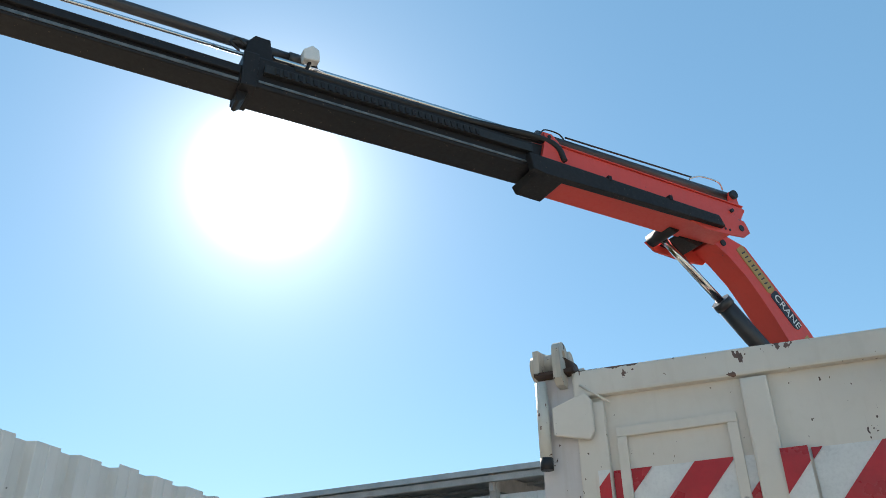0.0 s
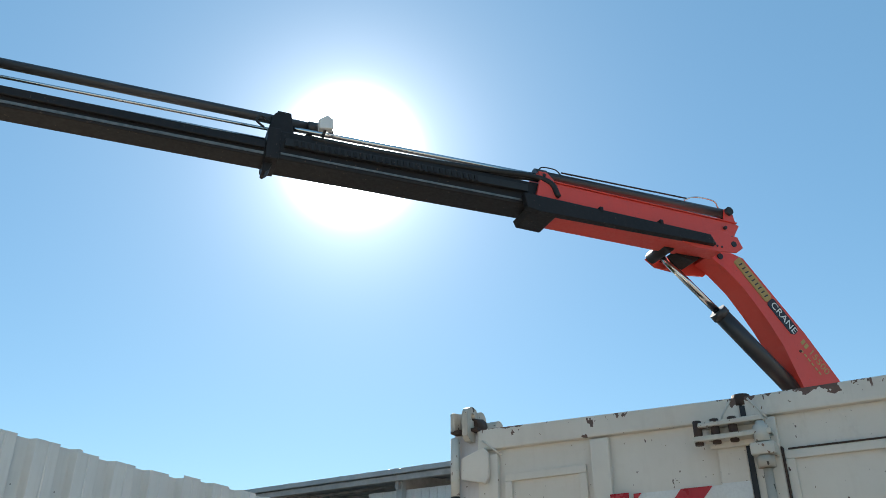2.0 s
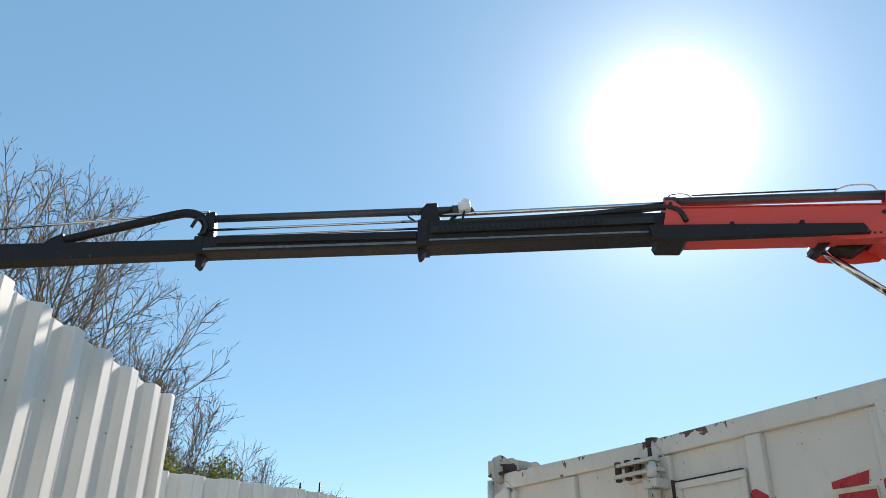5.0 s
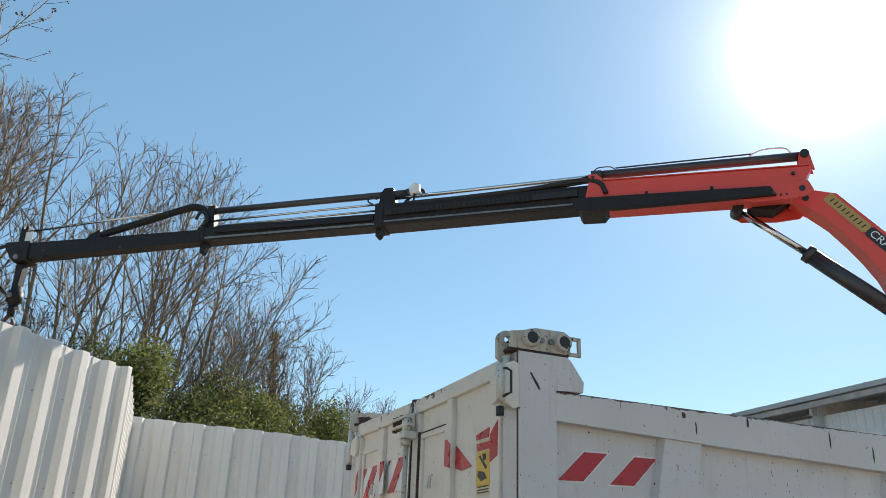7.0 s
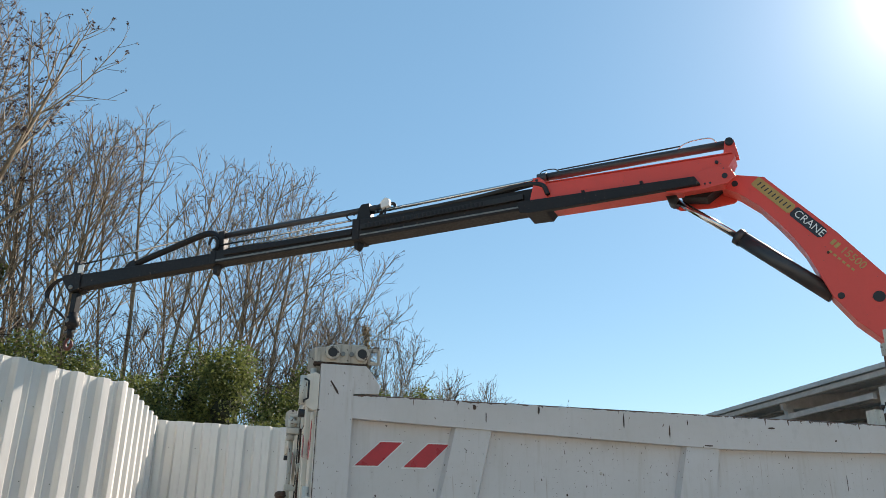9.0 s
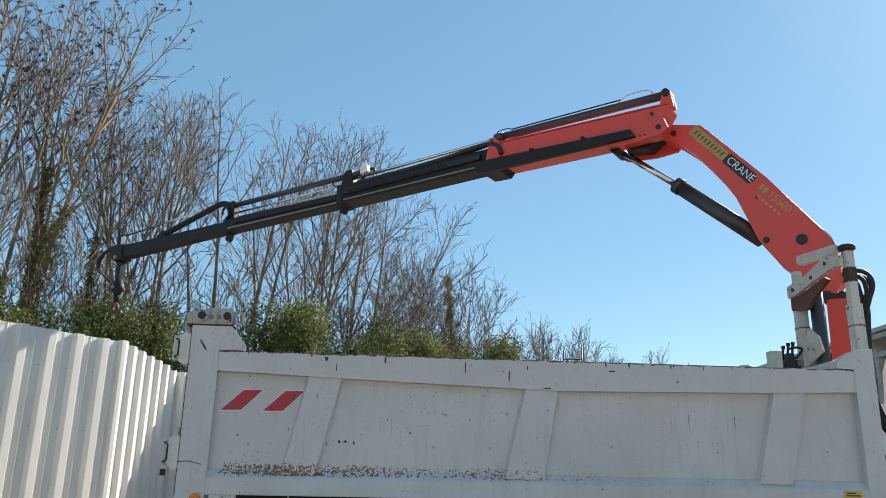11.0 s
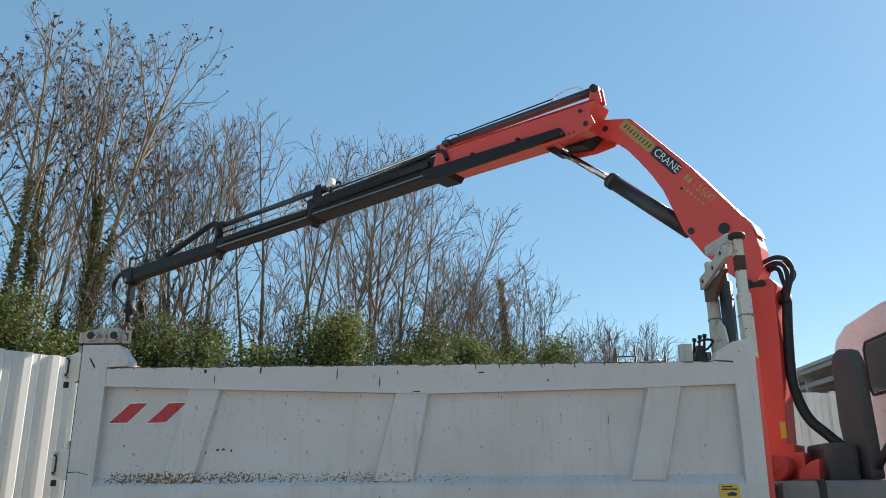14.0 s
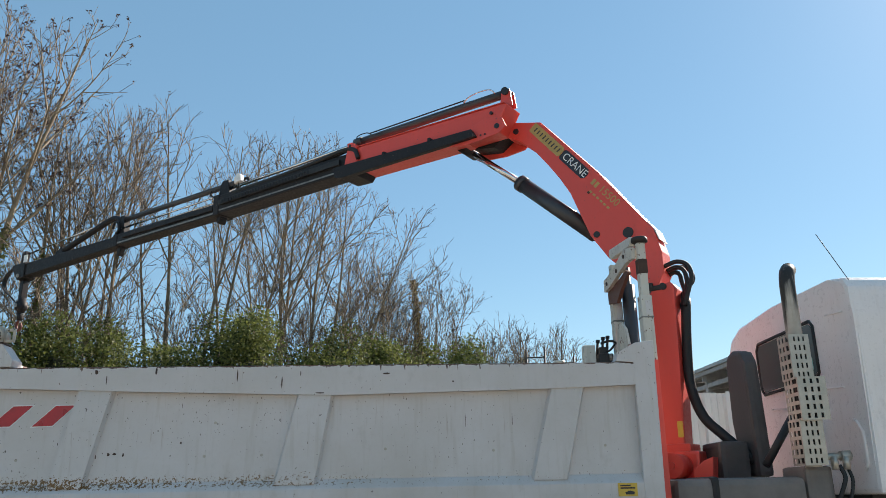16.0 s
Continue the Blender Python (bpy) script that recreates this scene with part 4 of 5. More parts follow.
# outer boom: red base section, beside the main boom's head
ON, OF = 0.03, -0.25
red = cpart("outer_boom", prism([(1.12, 5.16), (1.17, 5.175), (3.13, 5.19), (3.13, 4.918), (1.62, 4.917), (1.27, 4.92)], OF, ON, bevel=0.01), crane_red, label="red base section of the outer boom")
cpart("top_flange", beam(1.15, 3.12, 5.176, 5.186, 5.191, 5.201, OF - 0.012, ON + 0.012, 0.003), crane_red, red)
cpart("bottom_flange", beam(1.66, 3.12, 4.906, 4.916, 4.907, 4.917, OF - 0.010, ON + 0.010, 0.003), crane_red, red)
cpart("knuckle_plate", prism([(1.18, 5.02), (1.36, 5.06), (1.84, 4.93), (1.80, 4.86), (1.66, 4.83), (1.42, 4.84), (1.22, 4.86), (1.14, 4.92)], ON + 0.001, ON + 0.016, bevel=0.004), crane_red, red)
cpart("knuckle_plate", prism([(1.14, 5.06), (1.33, 5.06), (1.84, 4.92), (1.74, 4.85), (1.42, 4.83), (1.20, 4.85), (1.12, 4.92)], -0.475, -0.452, bevel=0.004), crane_red, red)
cpart("knuckle_head", prism([(1.20, 5.10), (1.36, 5.08), (1.70, 4.91), (1.45, 4.87), (1.26, 5.0)], -0.45, OF - 0.001, bevel=0.006), boom_black, red, "dark pivot head between the booms")
for y in (-0.13, -0.045):
    cpart("cylinder_lug", prism([(1.09, 5.16), (1.24, 5.17), (1.21, 5.35), (1.17, 5.372), (1.12, 5.35)], y, y + 0.016, bevel=0.004), crane_red, red)
for s, z, r in ((1.30, 5.10, 0.016), (1.24, 4.94, 0.028)):
    cpart("pin", tube([(s, ON - 0.01, z), (s, ON + 0.024, z)], r, 12), soot_black, red)
cpart("side_rail", prism([(1.47, 4.875), (1.52, 4.968), (3.36, 4.995), (3.33, 4.86), (3.22, 4.845)], ON + 0.001, ON + 0.062, bevel=0.01), boom_black, red, "dark box rail along the red boom")
for s in (2.02, 2.62):
    cpart("rail_clip", box(s, s + 0.03, ON, ON + 0.068, 4.965, 5.005), boom_black, red)
for s in (1.38, 1.43, 1.66):
    cpart("bolt", tube([(s, ON + 0.014, 4.888), (s, ON + 0.022, 4.888)], 0.011, 6), soot_black, red)
cpart("boom_collar", prism([(3.05, 5.205), (3.11, 5.262), (3.19, 5.262), (3.17, 5.195), (3.24, 4.94), (3.22, 4.885), (3.02, 4.912)], OF - 0.02, ON + 0.022, bevel=0.008), crane_red, red, "red collar at the boom's mouth")
cpart("collar_eye", tube([(3.14, ON + 0.02, 5.225), (3.14, ON + 0.03, 5.225)], 0.016, 10), soot_black, red)
cpart("slide_pad", prism([(3.00, 4.912), (3.30, 4.912), (3.27, 4.855), (3.05, 4.85)], OF - 0.006, ON + 0.035, bevel=0.01), boom_black, red)
for s in (3.09, 3.22):
    cpart("pad_bolt", tube([(s, ON + 0.033, 4.875), (s, ON + 0.045, 4.875)], 0.014, 6), bare_steel, red)
top = cpart("extension_cylinder", tube([(1.20, -0.08, 5.333), (3.15, -0.08, 5.308)], 0.045, 16, tube([(3.06, -0.08, 5.309), (3.165, -0.08, 5.307)], 0.054, 16)), tube_black, label="black extension cylinder on top of the boom")
cpart("cylinder_eye", tube([(1.165, -0.15, 5.33), (1.165, 0.0, 5.33)], 0.040, 14), soot_black, top)
cpart("pipe_loop", tube(arc([(1.28, -0.02, 5.345), (1.34, 0.0, 5.395), (1.50, 0.0, 5.40), (1.60, 0.0, 5.375), (1.66, -0.02, 5.345)]), 0.007, 6), chrome, top)
cpart("pipe_loop", tube(arc([(2.92, -0.05, 5.345), (2.98, -0.04, 5.375), (3.10, -0.04, 5.37), (3.14, -0.05, 5.33)]), 0.006, 6), soot_black, top)
cpart("pipe_run", tube([(1.62, -0.02, 5.372), (2.92, -0.03, 5.350)], 0.008, 6), soot_black, top)
cpart("rod", tube([(3.15, -0.08, 5.300), (5.28, -0.08, 5.235)], 0.021, 12), chrome, top)

# telescopic stages
s1 = cpart("boom_stage", prism([(3.05, 4.955), (3.05, 5.165), (5.42, 5.135), (5.42, 4.900), (5.38, 4.886), (3.08, 4.935)], OF + 0.015, ON - 0.015, bevel=0.016), boom_black, label="dark first telescopic boom stage")
cpart("stage_collar", beam(5.33, 5.43, 4.876, 5.147, 4.872, 5.143, OF + 0.006, ON - 0.006), boom_black, s1)
cpart("bottom_lug", prism([(5.36, 4.88), (5.43, 4.88), (5.43, 4.80), (5.41, 4.79), (5.38, 4.82)], -0.17, -0.05, bevel=0.008), boom_black, s1)
cpart("hose_chain", beam(3.30, 5.30, 5.035, 5.10, 4.985, 5.05, ON - 0.013, ON + 0.025, 0.004), rubber, s1, "black hose chain along the boom's flank")
for i in range(30):
    s = 3.75 + i * 0.050
    z = 5.062 - (s - 3.3) * 0.025
    cpart("chain_link", prism([(s, z - 0.022), (s + 0.026, z - 0.022), (s + 0.034, z + 0.024), (s + 0.008, z + 0.024)], ON + 0.0255, ON + 0.033), boom_black, s1)
# thin pale strip low on the stage's near face
cpart("wear_strip", beam(3.34, 5.32, 4.955, 4.972, 4.922, 4.939, ON - 0.016, ON - 0.010, 0.0), bare_steel, s1, "thin pale steel strip along the boom")
cpart("hose_guide", tube(arc([(5.16, -0.10, 5.14), (5.10, -0.10, 5.23), (5.03, -0.10, 5.31), (4.95, -0.10, 5.315), (4.92, -0.10, 5.25)]), [0.020] * 24 + [0.014], 8), boom_black, s1, "bent steel hose guide")
# added white block on a stem: the hose guide's sunlit glint as colour
cpart("work_lamp", prism([(4.94, 5.24), (5.05, 5.22), (5.06, 5.30), (5.00, 5.355), (4.95, 5.33)], -0.03, 0.035, bevel=0.012), sticker_white, s1, "small white block standing in for the sun's glint on the hose guide")
cpart("glint_stem", tube([(5.02, -0.02, 5.14), (5.00, 0.0, 5.24)], 0.012, 8), boom_black, s1)
s2 = cpart("boom_stage", prism([(5.35, 4.905), (5.35, 5.045), (7.52, 5.033), (7.52, 4.880), (7.48, 4.866), (5.38, 4.893)], -0.20, -0.01, bevel=0.014), boom_black, label="dark second telescopic boom stage")
cpart("stage_collar", beam(7.44, 7.53, 4.858, 5.043, 4.855, 5.042, -0.208, -0.002), boom_black, s2)
cpart("bottom_lug", prism([(7.42, 4.862), (7.51, 4.862), (7.51, 4.76), (7.48, 4.735), (7.45, 4.76)], -0.15, -0.07, bevel=0.008), boom_black, s2)
cpart("wear_strip", beam(5.44, 7.43, 4.910, 4.932, 4.890, 4.912, -0.011, -0.005, 0.0), bare_steel, s2, "thin pale steel strip along the boom")
cpart("guide_channel", beam(5.44, 7.30, 4.952, 5.012, 4.945, 5.002, -0.011, 0.022, 0.006), boom_black, s2)
c2 = cpart("extension_cylinder", tube([(5.06, -0.10, 5.300), (7.42, -0.10, 5.268)], 0.037, 14, tube([(5.02, -0.10, 5.300), (5.12, -0.10, 5.299)], 0.046, 14)), tube_black)
cpart("cylinder_bracket", prism([(7.36, 5.03), (7.52, 5.03), (7.48, 5.20), (7.47, 5.32), (7.38, 5.32), (7.38, 5.22)], -0.15, -0.05, bevel=0.008), boom_black, c2)
cpart("cylinder_bracket", prism([(5.22, 5.14), (5.42, 5.14), (5.40, 5.30), (5.36, 5.355), (5.26, 5.355)], -0.15, -0.05, bevel=0.008), boom_black, c2)
cpart("guide_rod", tube([(5.40, -0.05, 5.165), (7.42, -0.05, 5.120)], 0.013, 8), chrome, c2)
cpart("guide_rod", tube([(5.40, -0.16, 5.145), (7.42, -0.16, 5.105)], 0.013, 8), chrome, c2)
cpart("hose_ring", tube(arc([(5.46, 0.0, 5.14), (5.52, 0.0, 5.19), (5.48, 0.0, 5.235), (5.42, 0.0, 5.20)]), 0.009, 6), rubber, c2)
s3 = cpart("boom_stage", prism([(7.46, 4.882), (7.46, 5.018), (9.84, 5.015), (9.84, 4.825), (9.80, 4.812), (7.50, 4.868)], -0.185, -0.025, bevel=0.013), boom_black, label="dark last telescopic boom stage")
cpart("tip_rod", tube([(7.46, -0.10, 5.345), (9.90, -0.10, 5.195)], 0.014, 8), chrome, s3)
guard = [(8.92, -0.08, 5.02), (8.80, -0.08, 5.075), (8.25, -0.08, 5.205), (7.80, -0.08, 5.310), (7.64, -0.08, 5.325), (7.52, -0.08, 5.275), (7.46, -0.08, 5.180), (7.48, -0.08, 5.06)]
cpart("hose_guard", tube(arc(guard), 0.045, 8), boom_black, s3, "dark bowed hose guard")
cpart("guard_plate", prism([(8.80, 5.00), (9.02, 5.00), (8.96, 5.06), (8.84, 5.12)], -0.13, -0.03, bevel=0.006), boom_black, s3)
cpart("hose_ring", tube(arc([(7.58, -0.02, 5.14), (7.53, -0.01, 5.22), (7.46, -0.01, 5.20), (7.44, -0.02, 5.10), (7.50, -0.02, 5.05)]), 0.018, 8), rubber, s3)
fork = [(9.88, 4.90), (9.98, 4.90), (9.98, 5.245), (9.955, 5.255), (9.948, 5.215), (9.915, 5.215), (9.905, 5.255), (9.88, 5.245)]
cpart("tip_fork", prism(fork, -0.14, -0.06, bevel=0.006), boom_black, s3, "dark forked post at the boom's tip")
cpart("tip_label", box(9.77, 9.872, -0.045, -0.038, 5.045, 5.165, 0.002), sticker_white, s3, "small pale plate at the boom's tip")
cpart("tip_plate", prism([(9.76, 4.795), (9.93, 4.765), (10.0, 4.83), (10.12, 4.995), (10.09, 5.03), (9.76, 5.03)], -0.205, -0.005, bevel=0.008), boom_black, s3)
cpart("tip_pin", tube([(9.90, -0.23, 4.83), (9.90, 0.02, 4.83)], 0.03, 12), bare_steel, s3)

# hose loops
cpart("hose", tube(arc([(5.10, 0.0, 5.125), (4.50, 0.0, 5.140), (3.90, 0.005, 5.165), (3.50, 0.015, 5.195), (3.25, 0.03, 5.205), (3.08, 0.05, 5.16), (3.02, 0.055, 5.04)], 6), 0.026, 10), rubber, label="thick black hose bundle lying on the boom")
cpart("hose", tube(arc([(5.10, -0.05, 5.125), (4.50, -0.05, 5.145), (3.90, -0.05, 5.170), (3.50, -0.04, 5.200), (3.22, -0.01, 5.215), (3.08, 0.01, 5.20)], 6), 0.024, 10), rubber)
for k2 in range(3):
    q = -0.08 - 0.02 * k2
    tpart("tip_hose", tube(arc([(8.97, q, 4.88), (9.18, q, 4.95), (9.42, q, 4.91), (9.56 - 0.015 * k2, q, 4.76), (9.47, q, 4.60), (9.25 + 0.03 * k2, q, 4.47), (9.11 + 0.02 * k2, q, 4.36), (9.04, q, 4.28)], 6), 0.012, 8), rubber)
for k2, (g, o) in enumerate(((1.0, 0.0), (0.72, 0.05), (0.45, 0.09), (0.86, 0.13))):
    run = [(-0.20, 3.30), (-0.31, 3.325), (-0.40, 3.285), (-0.43, 3.18), (-0.39, 3.06), (-0.345, 2.93)]
    run = [(-0.22 + (a + 0.22) * g if i < 4 else a + 0.03 * k2, 3.10 + (b - 3.10) * (0.45 + 0.55 * g) if i < 4 else b) for i, (a, b) in enumerate(run)]
    cpart("column_hose", tube(arc([(a, -0.27 - o, b) for a, b in run], 6), 0.02, 10), rubber)
cpart("hose_sleeve", tube(arc([(-0.345, -0.32, 3.0), (-0.31, -0.32, 2.6), (-0.305, -0.32, 2.26), (-0.38, -0.32, 2.0), (-0.52, -0.33, 1.84), (-0.74, -0.36, 1.62)], 6), 0.042, 12), rubber, label="thick black hose sleeve")

# link, rotator and hook
hx, hy = 8.955, -0.10
link = tpart("hook_link", prism([(hx - 0.05, 4.68), (hx + 0.05, 4.68), (hx + 0.035, 4.38), (hx - 0.04, 4.38)], hy - 0.05, hy + 0.05, bevel=0.01), boom_black, label="dark hanging link with rotator and hook")
tpart("rotator", tube([(hx, hy, 4.41), (hx, hy, 4.35), (hx, hy, 4.34), (hx, hy, 4.22), (hx, hy, 4.21), (hx, hy, 4.17)], [0.06, 0.065, 0.088, 0.088, 0.06, 0.055], 18), boom_black, link)
tpart("rotator_port", tube([(hx - 0.11, hy, 4.14), (hx + 0.11, hy, 4.14)], 0.02, 8, tube([(hx, hy - 0.10, 4.28), (hx, hy + 0.10, 4.28)], 0.03, 8)), bare_steel, link)
tpart("shank", tube([(hx, hy, 4.17), (hx, hy, 4.05)], [0.05, 0.04], 12), boom_black, link)
hk = [(hx + 0.0, 4.06), (hx + 0.045, 4.03), (hx + 0.065, 3.98), (hx + 0.05, 3.925), (hx, 3.90), (hx - 0.045, 3.925), (hx - 0.055, 3.97), (hx - 0.04, 4.01)]
tpart("hook", tube(arc([(a, hy, b) for a, b in hk], 4), [0.024] * 20 + [0.026] * 5 + [0.018] * 4, 10), hook_red, link, "dull red steel hook")
tpart("hook_latch", tube([(hx - 0.005, hy, 4.05), (hx - 0.045, hy, 4.005)], 0.009, 6), bare_steel, link)

# raised stabiliser legs beside the column
for (x, y, z0, z1, joint) in ((4.79, 0.20, 2.30, 3.21, 2.80), (4.805, 0.99, 1.6, 3.26, 2.935)):
    leg = part("stabiliser_leg", box(x - 0.032, x + 0.032, y - 0.034, y + 0.034, z0, z1, 0.008), rusty_white, crane, "white raised stabiliser leg with dark bands")
    part("leg_sleeve", box(x - 0.042, x + 0.042, y - 0.044, y + 0.044, z0, joint, 0.006), grime_steel, leg)
    part("leg_band", box(x - 0.0345, x + 0.0345, y - 0.0365, y + 0.0365, z1 - 0.24, z1 - 0.13, 0.002), rust_steel, leg)
    part("leg_clamp", box(x - 0.045, x + 0.045, y - 0.047, y + 0.047, joint - 0.17, joint - 0.158, 0.002), bare_steel, leg)
    part("leg_panel", box(x - 0.012, x + 0.030, y - 0.048, y - 0.0445, joint - 0.15, joint - 0.04, 0.001), side_paint, leg)
part("leg_foot", tube([(4.79, 0.20, 3.21), (4.79, 0.20, 3.222), (4.79, 0.20, 3.25), (4.79, 0.20, 3.258)], [0.042, 0.062, 0.062, 0.05], 18), grimy_black, crane, "dark round foot plate turned up")
part("leg_arm", prism([(0.85, 3.338), (0.83, 3.352), (0.28, 3.288), (0.26, 3.26), (0.28, 3.215), (0.81, 3.262), (0.845, 3.285)], 4.735, 4.785, "yz", 0.010), grime_steel, crane, "grey-white square strut between the legs")
part("leg_arm", prism([(1.02, 3.13), (0.72, 3.15), (0.40, 3.225), (0.20, 3.18), (0.20, 3.09), (0.36, 3.11), (0.62, 3.07), (0.90, 3.03), (1.02, 3.03)], 4.72, 4.752, "yz", 0.006), rusty_white, crane, "slanted white linkage arm")
part("leg_arm", prism([(1.04, 3.04), (0.86, 3.035), (0.50, 3.085), (0.44, 3.05), (0.66, 2.97), (0.80, 2.885), (1.04, 2.93)], 4.755, 4.785, "yz", 0.005), plain("rust_red_plate", (0.15, 0.065, 0.045), 0.6, 0.0, 0.4), crane, "rust-red linkage plate")
for y, z in ((0.92, 3.08), (0.62, 3.11), (0.40, 3.165)):
    part("linkage_pin", tube([(4.712, y, z), (4.79, y, z)], 0.016, 10), rust_steel, crane)
part("leg_gusset", prism([(0.95, 2.75), (0.87, 2.75), (0.74, 2.66), (0.69, 2.53), (0.95, 2.45)], 4.79, 4.81, "yz", 0.004), rusty_white, crane, "pale rust-stained gusset plate")
part("leg_cylinder", tube([(4.88, 0.85, 1.5), (4.875, 0.85, 3.05), (4.875, 0.85, 3.06), (4.873, 0.85, 3.20)], [0.055, 0.055, 0.03, 0.03], 14), tube_black, crane, "black leg cylinder")
part("leg_beam", box(4.77, 4.93, -0.02, 2.4, 1.04, 1.22, 0.01, box(4.745, 4.83, 0.14, 0.26, 1.2, 2.32, 0.008)), crane_red, crane, "red stabiliser beam across the frame")

# ---- sheet metal fence ----
def sheet(origin, way, out, n, pitch, z0, z1a, z1b, flip):
    """One profiled sheet of n ribs from origin along way; out: the way its ribs stand out."""
    d = 0.055
    prof = []
    for i in range(n):
        u, k = i * pitch, pitch / 0.297
        steps = [(0, 0), (0.074, 0), (0.079, 0.005), (0.087, 0.005), (0.092, 0), (0.160, 0), (0.164, 0.003), (0.188, d - 0.003), (0.193, d), (0.268, d), (0.273, d - 0.003), (0.293, 0.003)]
        prof += [(u + a * k, h) for a, h in steps]
    prof += [(n * pitch, 0), (n * pitch + 0.03, 0)]
    bm = bmesh.new()
    rows = []
    for th in (0.0, 0.003):
        for z in (0, 1):
            row = []
            for u, h in prof:
                zz = z0 if z == 0 else z1a + (z1b - z1a) * u / (n * pitch)
                p = Vector(origin) + Vector(way) * u + Vector(out) * ((d - h if flip else h) - th)
                row.append(bm.verts.new((p[0], p[1], zz)))
            rows.append(row)
    for i in range(len(prof) - 1):
        bm.faces.new((rows[0][i], rows[0][i + 1], rows[1][i + 1], rows[1][i]))
        bm.faces.new((rows[2][i], rows[3][i], rows[3][i + 1], rows[2][i + 1]))
        bm.faces.new((rows[1][i], rows[1][i + 1], rows[3][i + 1], rows[3][i]))
    for i in (0, len(prof) - 1):
        bm.faces.new((rows[0][i], rows[1][i], rows[3][i], rows[2][i]))
    return bm


def fence(name, start, end, side, top0, top1, label, flip=False, pitch=0.297, per=3):
    a, b = Vector((*start, 0)), Vector((*end, 0))
    way = (b - a).normalized()
    out = Vector((way[1], -way[0], 0)) * side
    length = (b - a).length
    f = thing(name, (*start, 0.0), label, "fence")
    count = max(1, round(length / (pitch * per)))
    screws = None
    for i in range(count):
        p = a + way * (i * pitch * per) + out * (0.0022 * (i % 2))
        z = [top0 + (top1 - top0) * j / count for j in (i, i + 1)]
        dz = 0.012 * math.sin(i * 2.7)
        part("sheet", sheet(p, way, out, per, pitch, 0.05, z[0] + dz, z[1] + dz, flip), fence_sheet, f)
        for zz in (1.0, 1.95, 2.55):
            for j in range(per):
                q = p + way * (j * pitch + (0.222 if flip else 0.016)) + out * (-0.002 if flip else 0.0)
                screws = tube([q + Vector((0, 0, zz)), q + out * 0.004 + Vector((0, 0, zz))], 0.0055, 6, screws)
    tagged(part("screws", screws, bare_steel, f, "small steel screw heads"), kind="stuff")
    for zz in (0.6, 1.6, 2.5):
        r = a - out * 0.035 + Vector((0, 0, zz))
        part("rail", tube([r, r + way * length], 0.03, 8), bare_steel, f)
    for i in range(int(length // 2) + 1):
        q = a + way * min(length, i * 2.0 + 0.1) - out * 0.10
        part("post", box(q[0] - 0.04, q[0] + 0.04, q[1] - 0.04, q[1] + 0.04, 0, top0 - 0.12, 0.004), bare_steel, f)
    return f


fence("metal_fence", (-1.495, 3.605), (-1.495 - 0.627 * 6.3, 3.598 - 0.779 * 6.3), -1, 2.918, 2.875, "tall pale ribbed sheet-metal fence lit by grazing sun")
fence("metal_fence", (-1.49, 3.64), (-1.37, 5.42), 1, 2.92, 2.87, "pale ribbed sheet-metal fence bay running to the corner")
fence("metal_fence", (-1.385, 5.50), (8.6, 5.42), 1, 2.855, 2.675, "pale ribbed sheet-metal fence standing behind the lorry", flip=True)

corner = thing("corner_post", (-1.49, 3.62, 0.0), "pale folded sheet corner post where two fence runs meet", "post")
part("sheet_fold", prism([(-1.545, 3.585), (-1.475, 3.545), (-1.445, 3.585), (-1.445, 3.665), (-1.51, 3.69)], 0.0, 2.93, "xy", 0.004), fence_sheet, corner)

# ---- shed ----
shed = thing("open_shed", (22.0, 12.0, 0.0), "long open-sided shed with a grey metal roof and pale cladding", "shed")
EY0, EY1 = 2.0, 48.0
ex = lambda y: 17.46 - 0.024 * (y - 10)
ez = lambda y: 6.74 - 0.011 * (y - 10)
bm = bmesh.new()
q = [(ex(EY0), EY0, ez(EY0)), (ex(EY1), EY1, ez(EY1)), (ex(EY1) + 14, EY1, ez(EY1) + 1.6), (ex(EY0) + 14, EY0, ez(EY0) + 1.6)]
lo, hi = [bm.verts.new(p) for p in q], [bm.verts.new((p[0], p[1], p[2] + 0.10)) for p in q]
bm.faces.new(lo)
bm.faces.new(hi)
for i in range(4):
    j = (i + 1) % 4
    bm.faces.new((lo[i], lo[j], hi[j], hi[i]))
roof = part("roof", bm, roof_metal, shed, "grey sheet roof")
for i in range(46):
    y = EY0 + 0.5 + i
    part("roof_rib", tube([(ex(y) - 0.02, y, ez(y) + 0.115), (ex(y) + 13.9, y, ez(y) + 1.71)], 0.014, 5), roof_metal, roof)
ALONG = Matrix(((1, -0.024, 0, 0.24), (0, 1, 0, 0), (0, -0.011, 1, 0.11), (0, 0, 0, 1)))
part("fascia", moved(box(17.37, 17.44, EY0, EY1, 6.69, 6.835, 0.006), ALONG), roof_metal, shed, "grey metal eaves fascia")
part("eaves_beam", moved(box(17.45, 17.58, EY0, EY1, 6.50, 6.66, 0.006), ALONG), shed_steel, shed, "brown steel eaves beam")
part("tie_beam", moved(box(17.72, 17.86, 15.75, EY1, 5.98, 6.16, 0.006), ALONG), shed_steel, shed)
for i in range(9):
    y = 4.0 + i * 5.2 + 0.1
    part("steel_post", box(ex(y) + 0.25, ex(y) + 0.47, y - 0.1, y + 0.1, 0, ez(y) - 0.02), shed_steel if i != 2 else roof_metal, shed)
    part("rafter", prism([(ex(y) + 0.1, ez(y) - 0.02), (ex(y) + 13.5, ez(y) + 1.5), (ex(y) + 13.5, ez(y) + 1.15), (ex(y) + 0.1, ez(y) - 0.45)], y - 0.06, y + 0.06), shed_steel, shed)
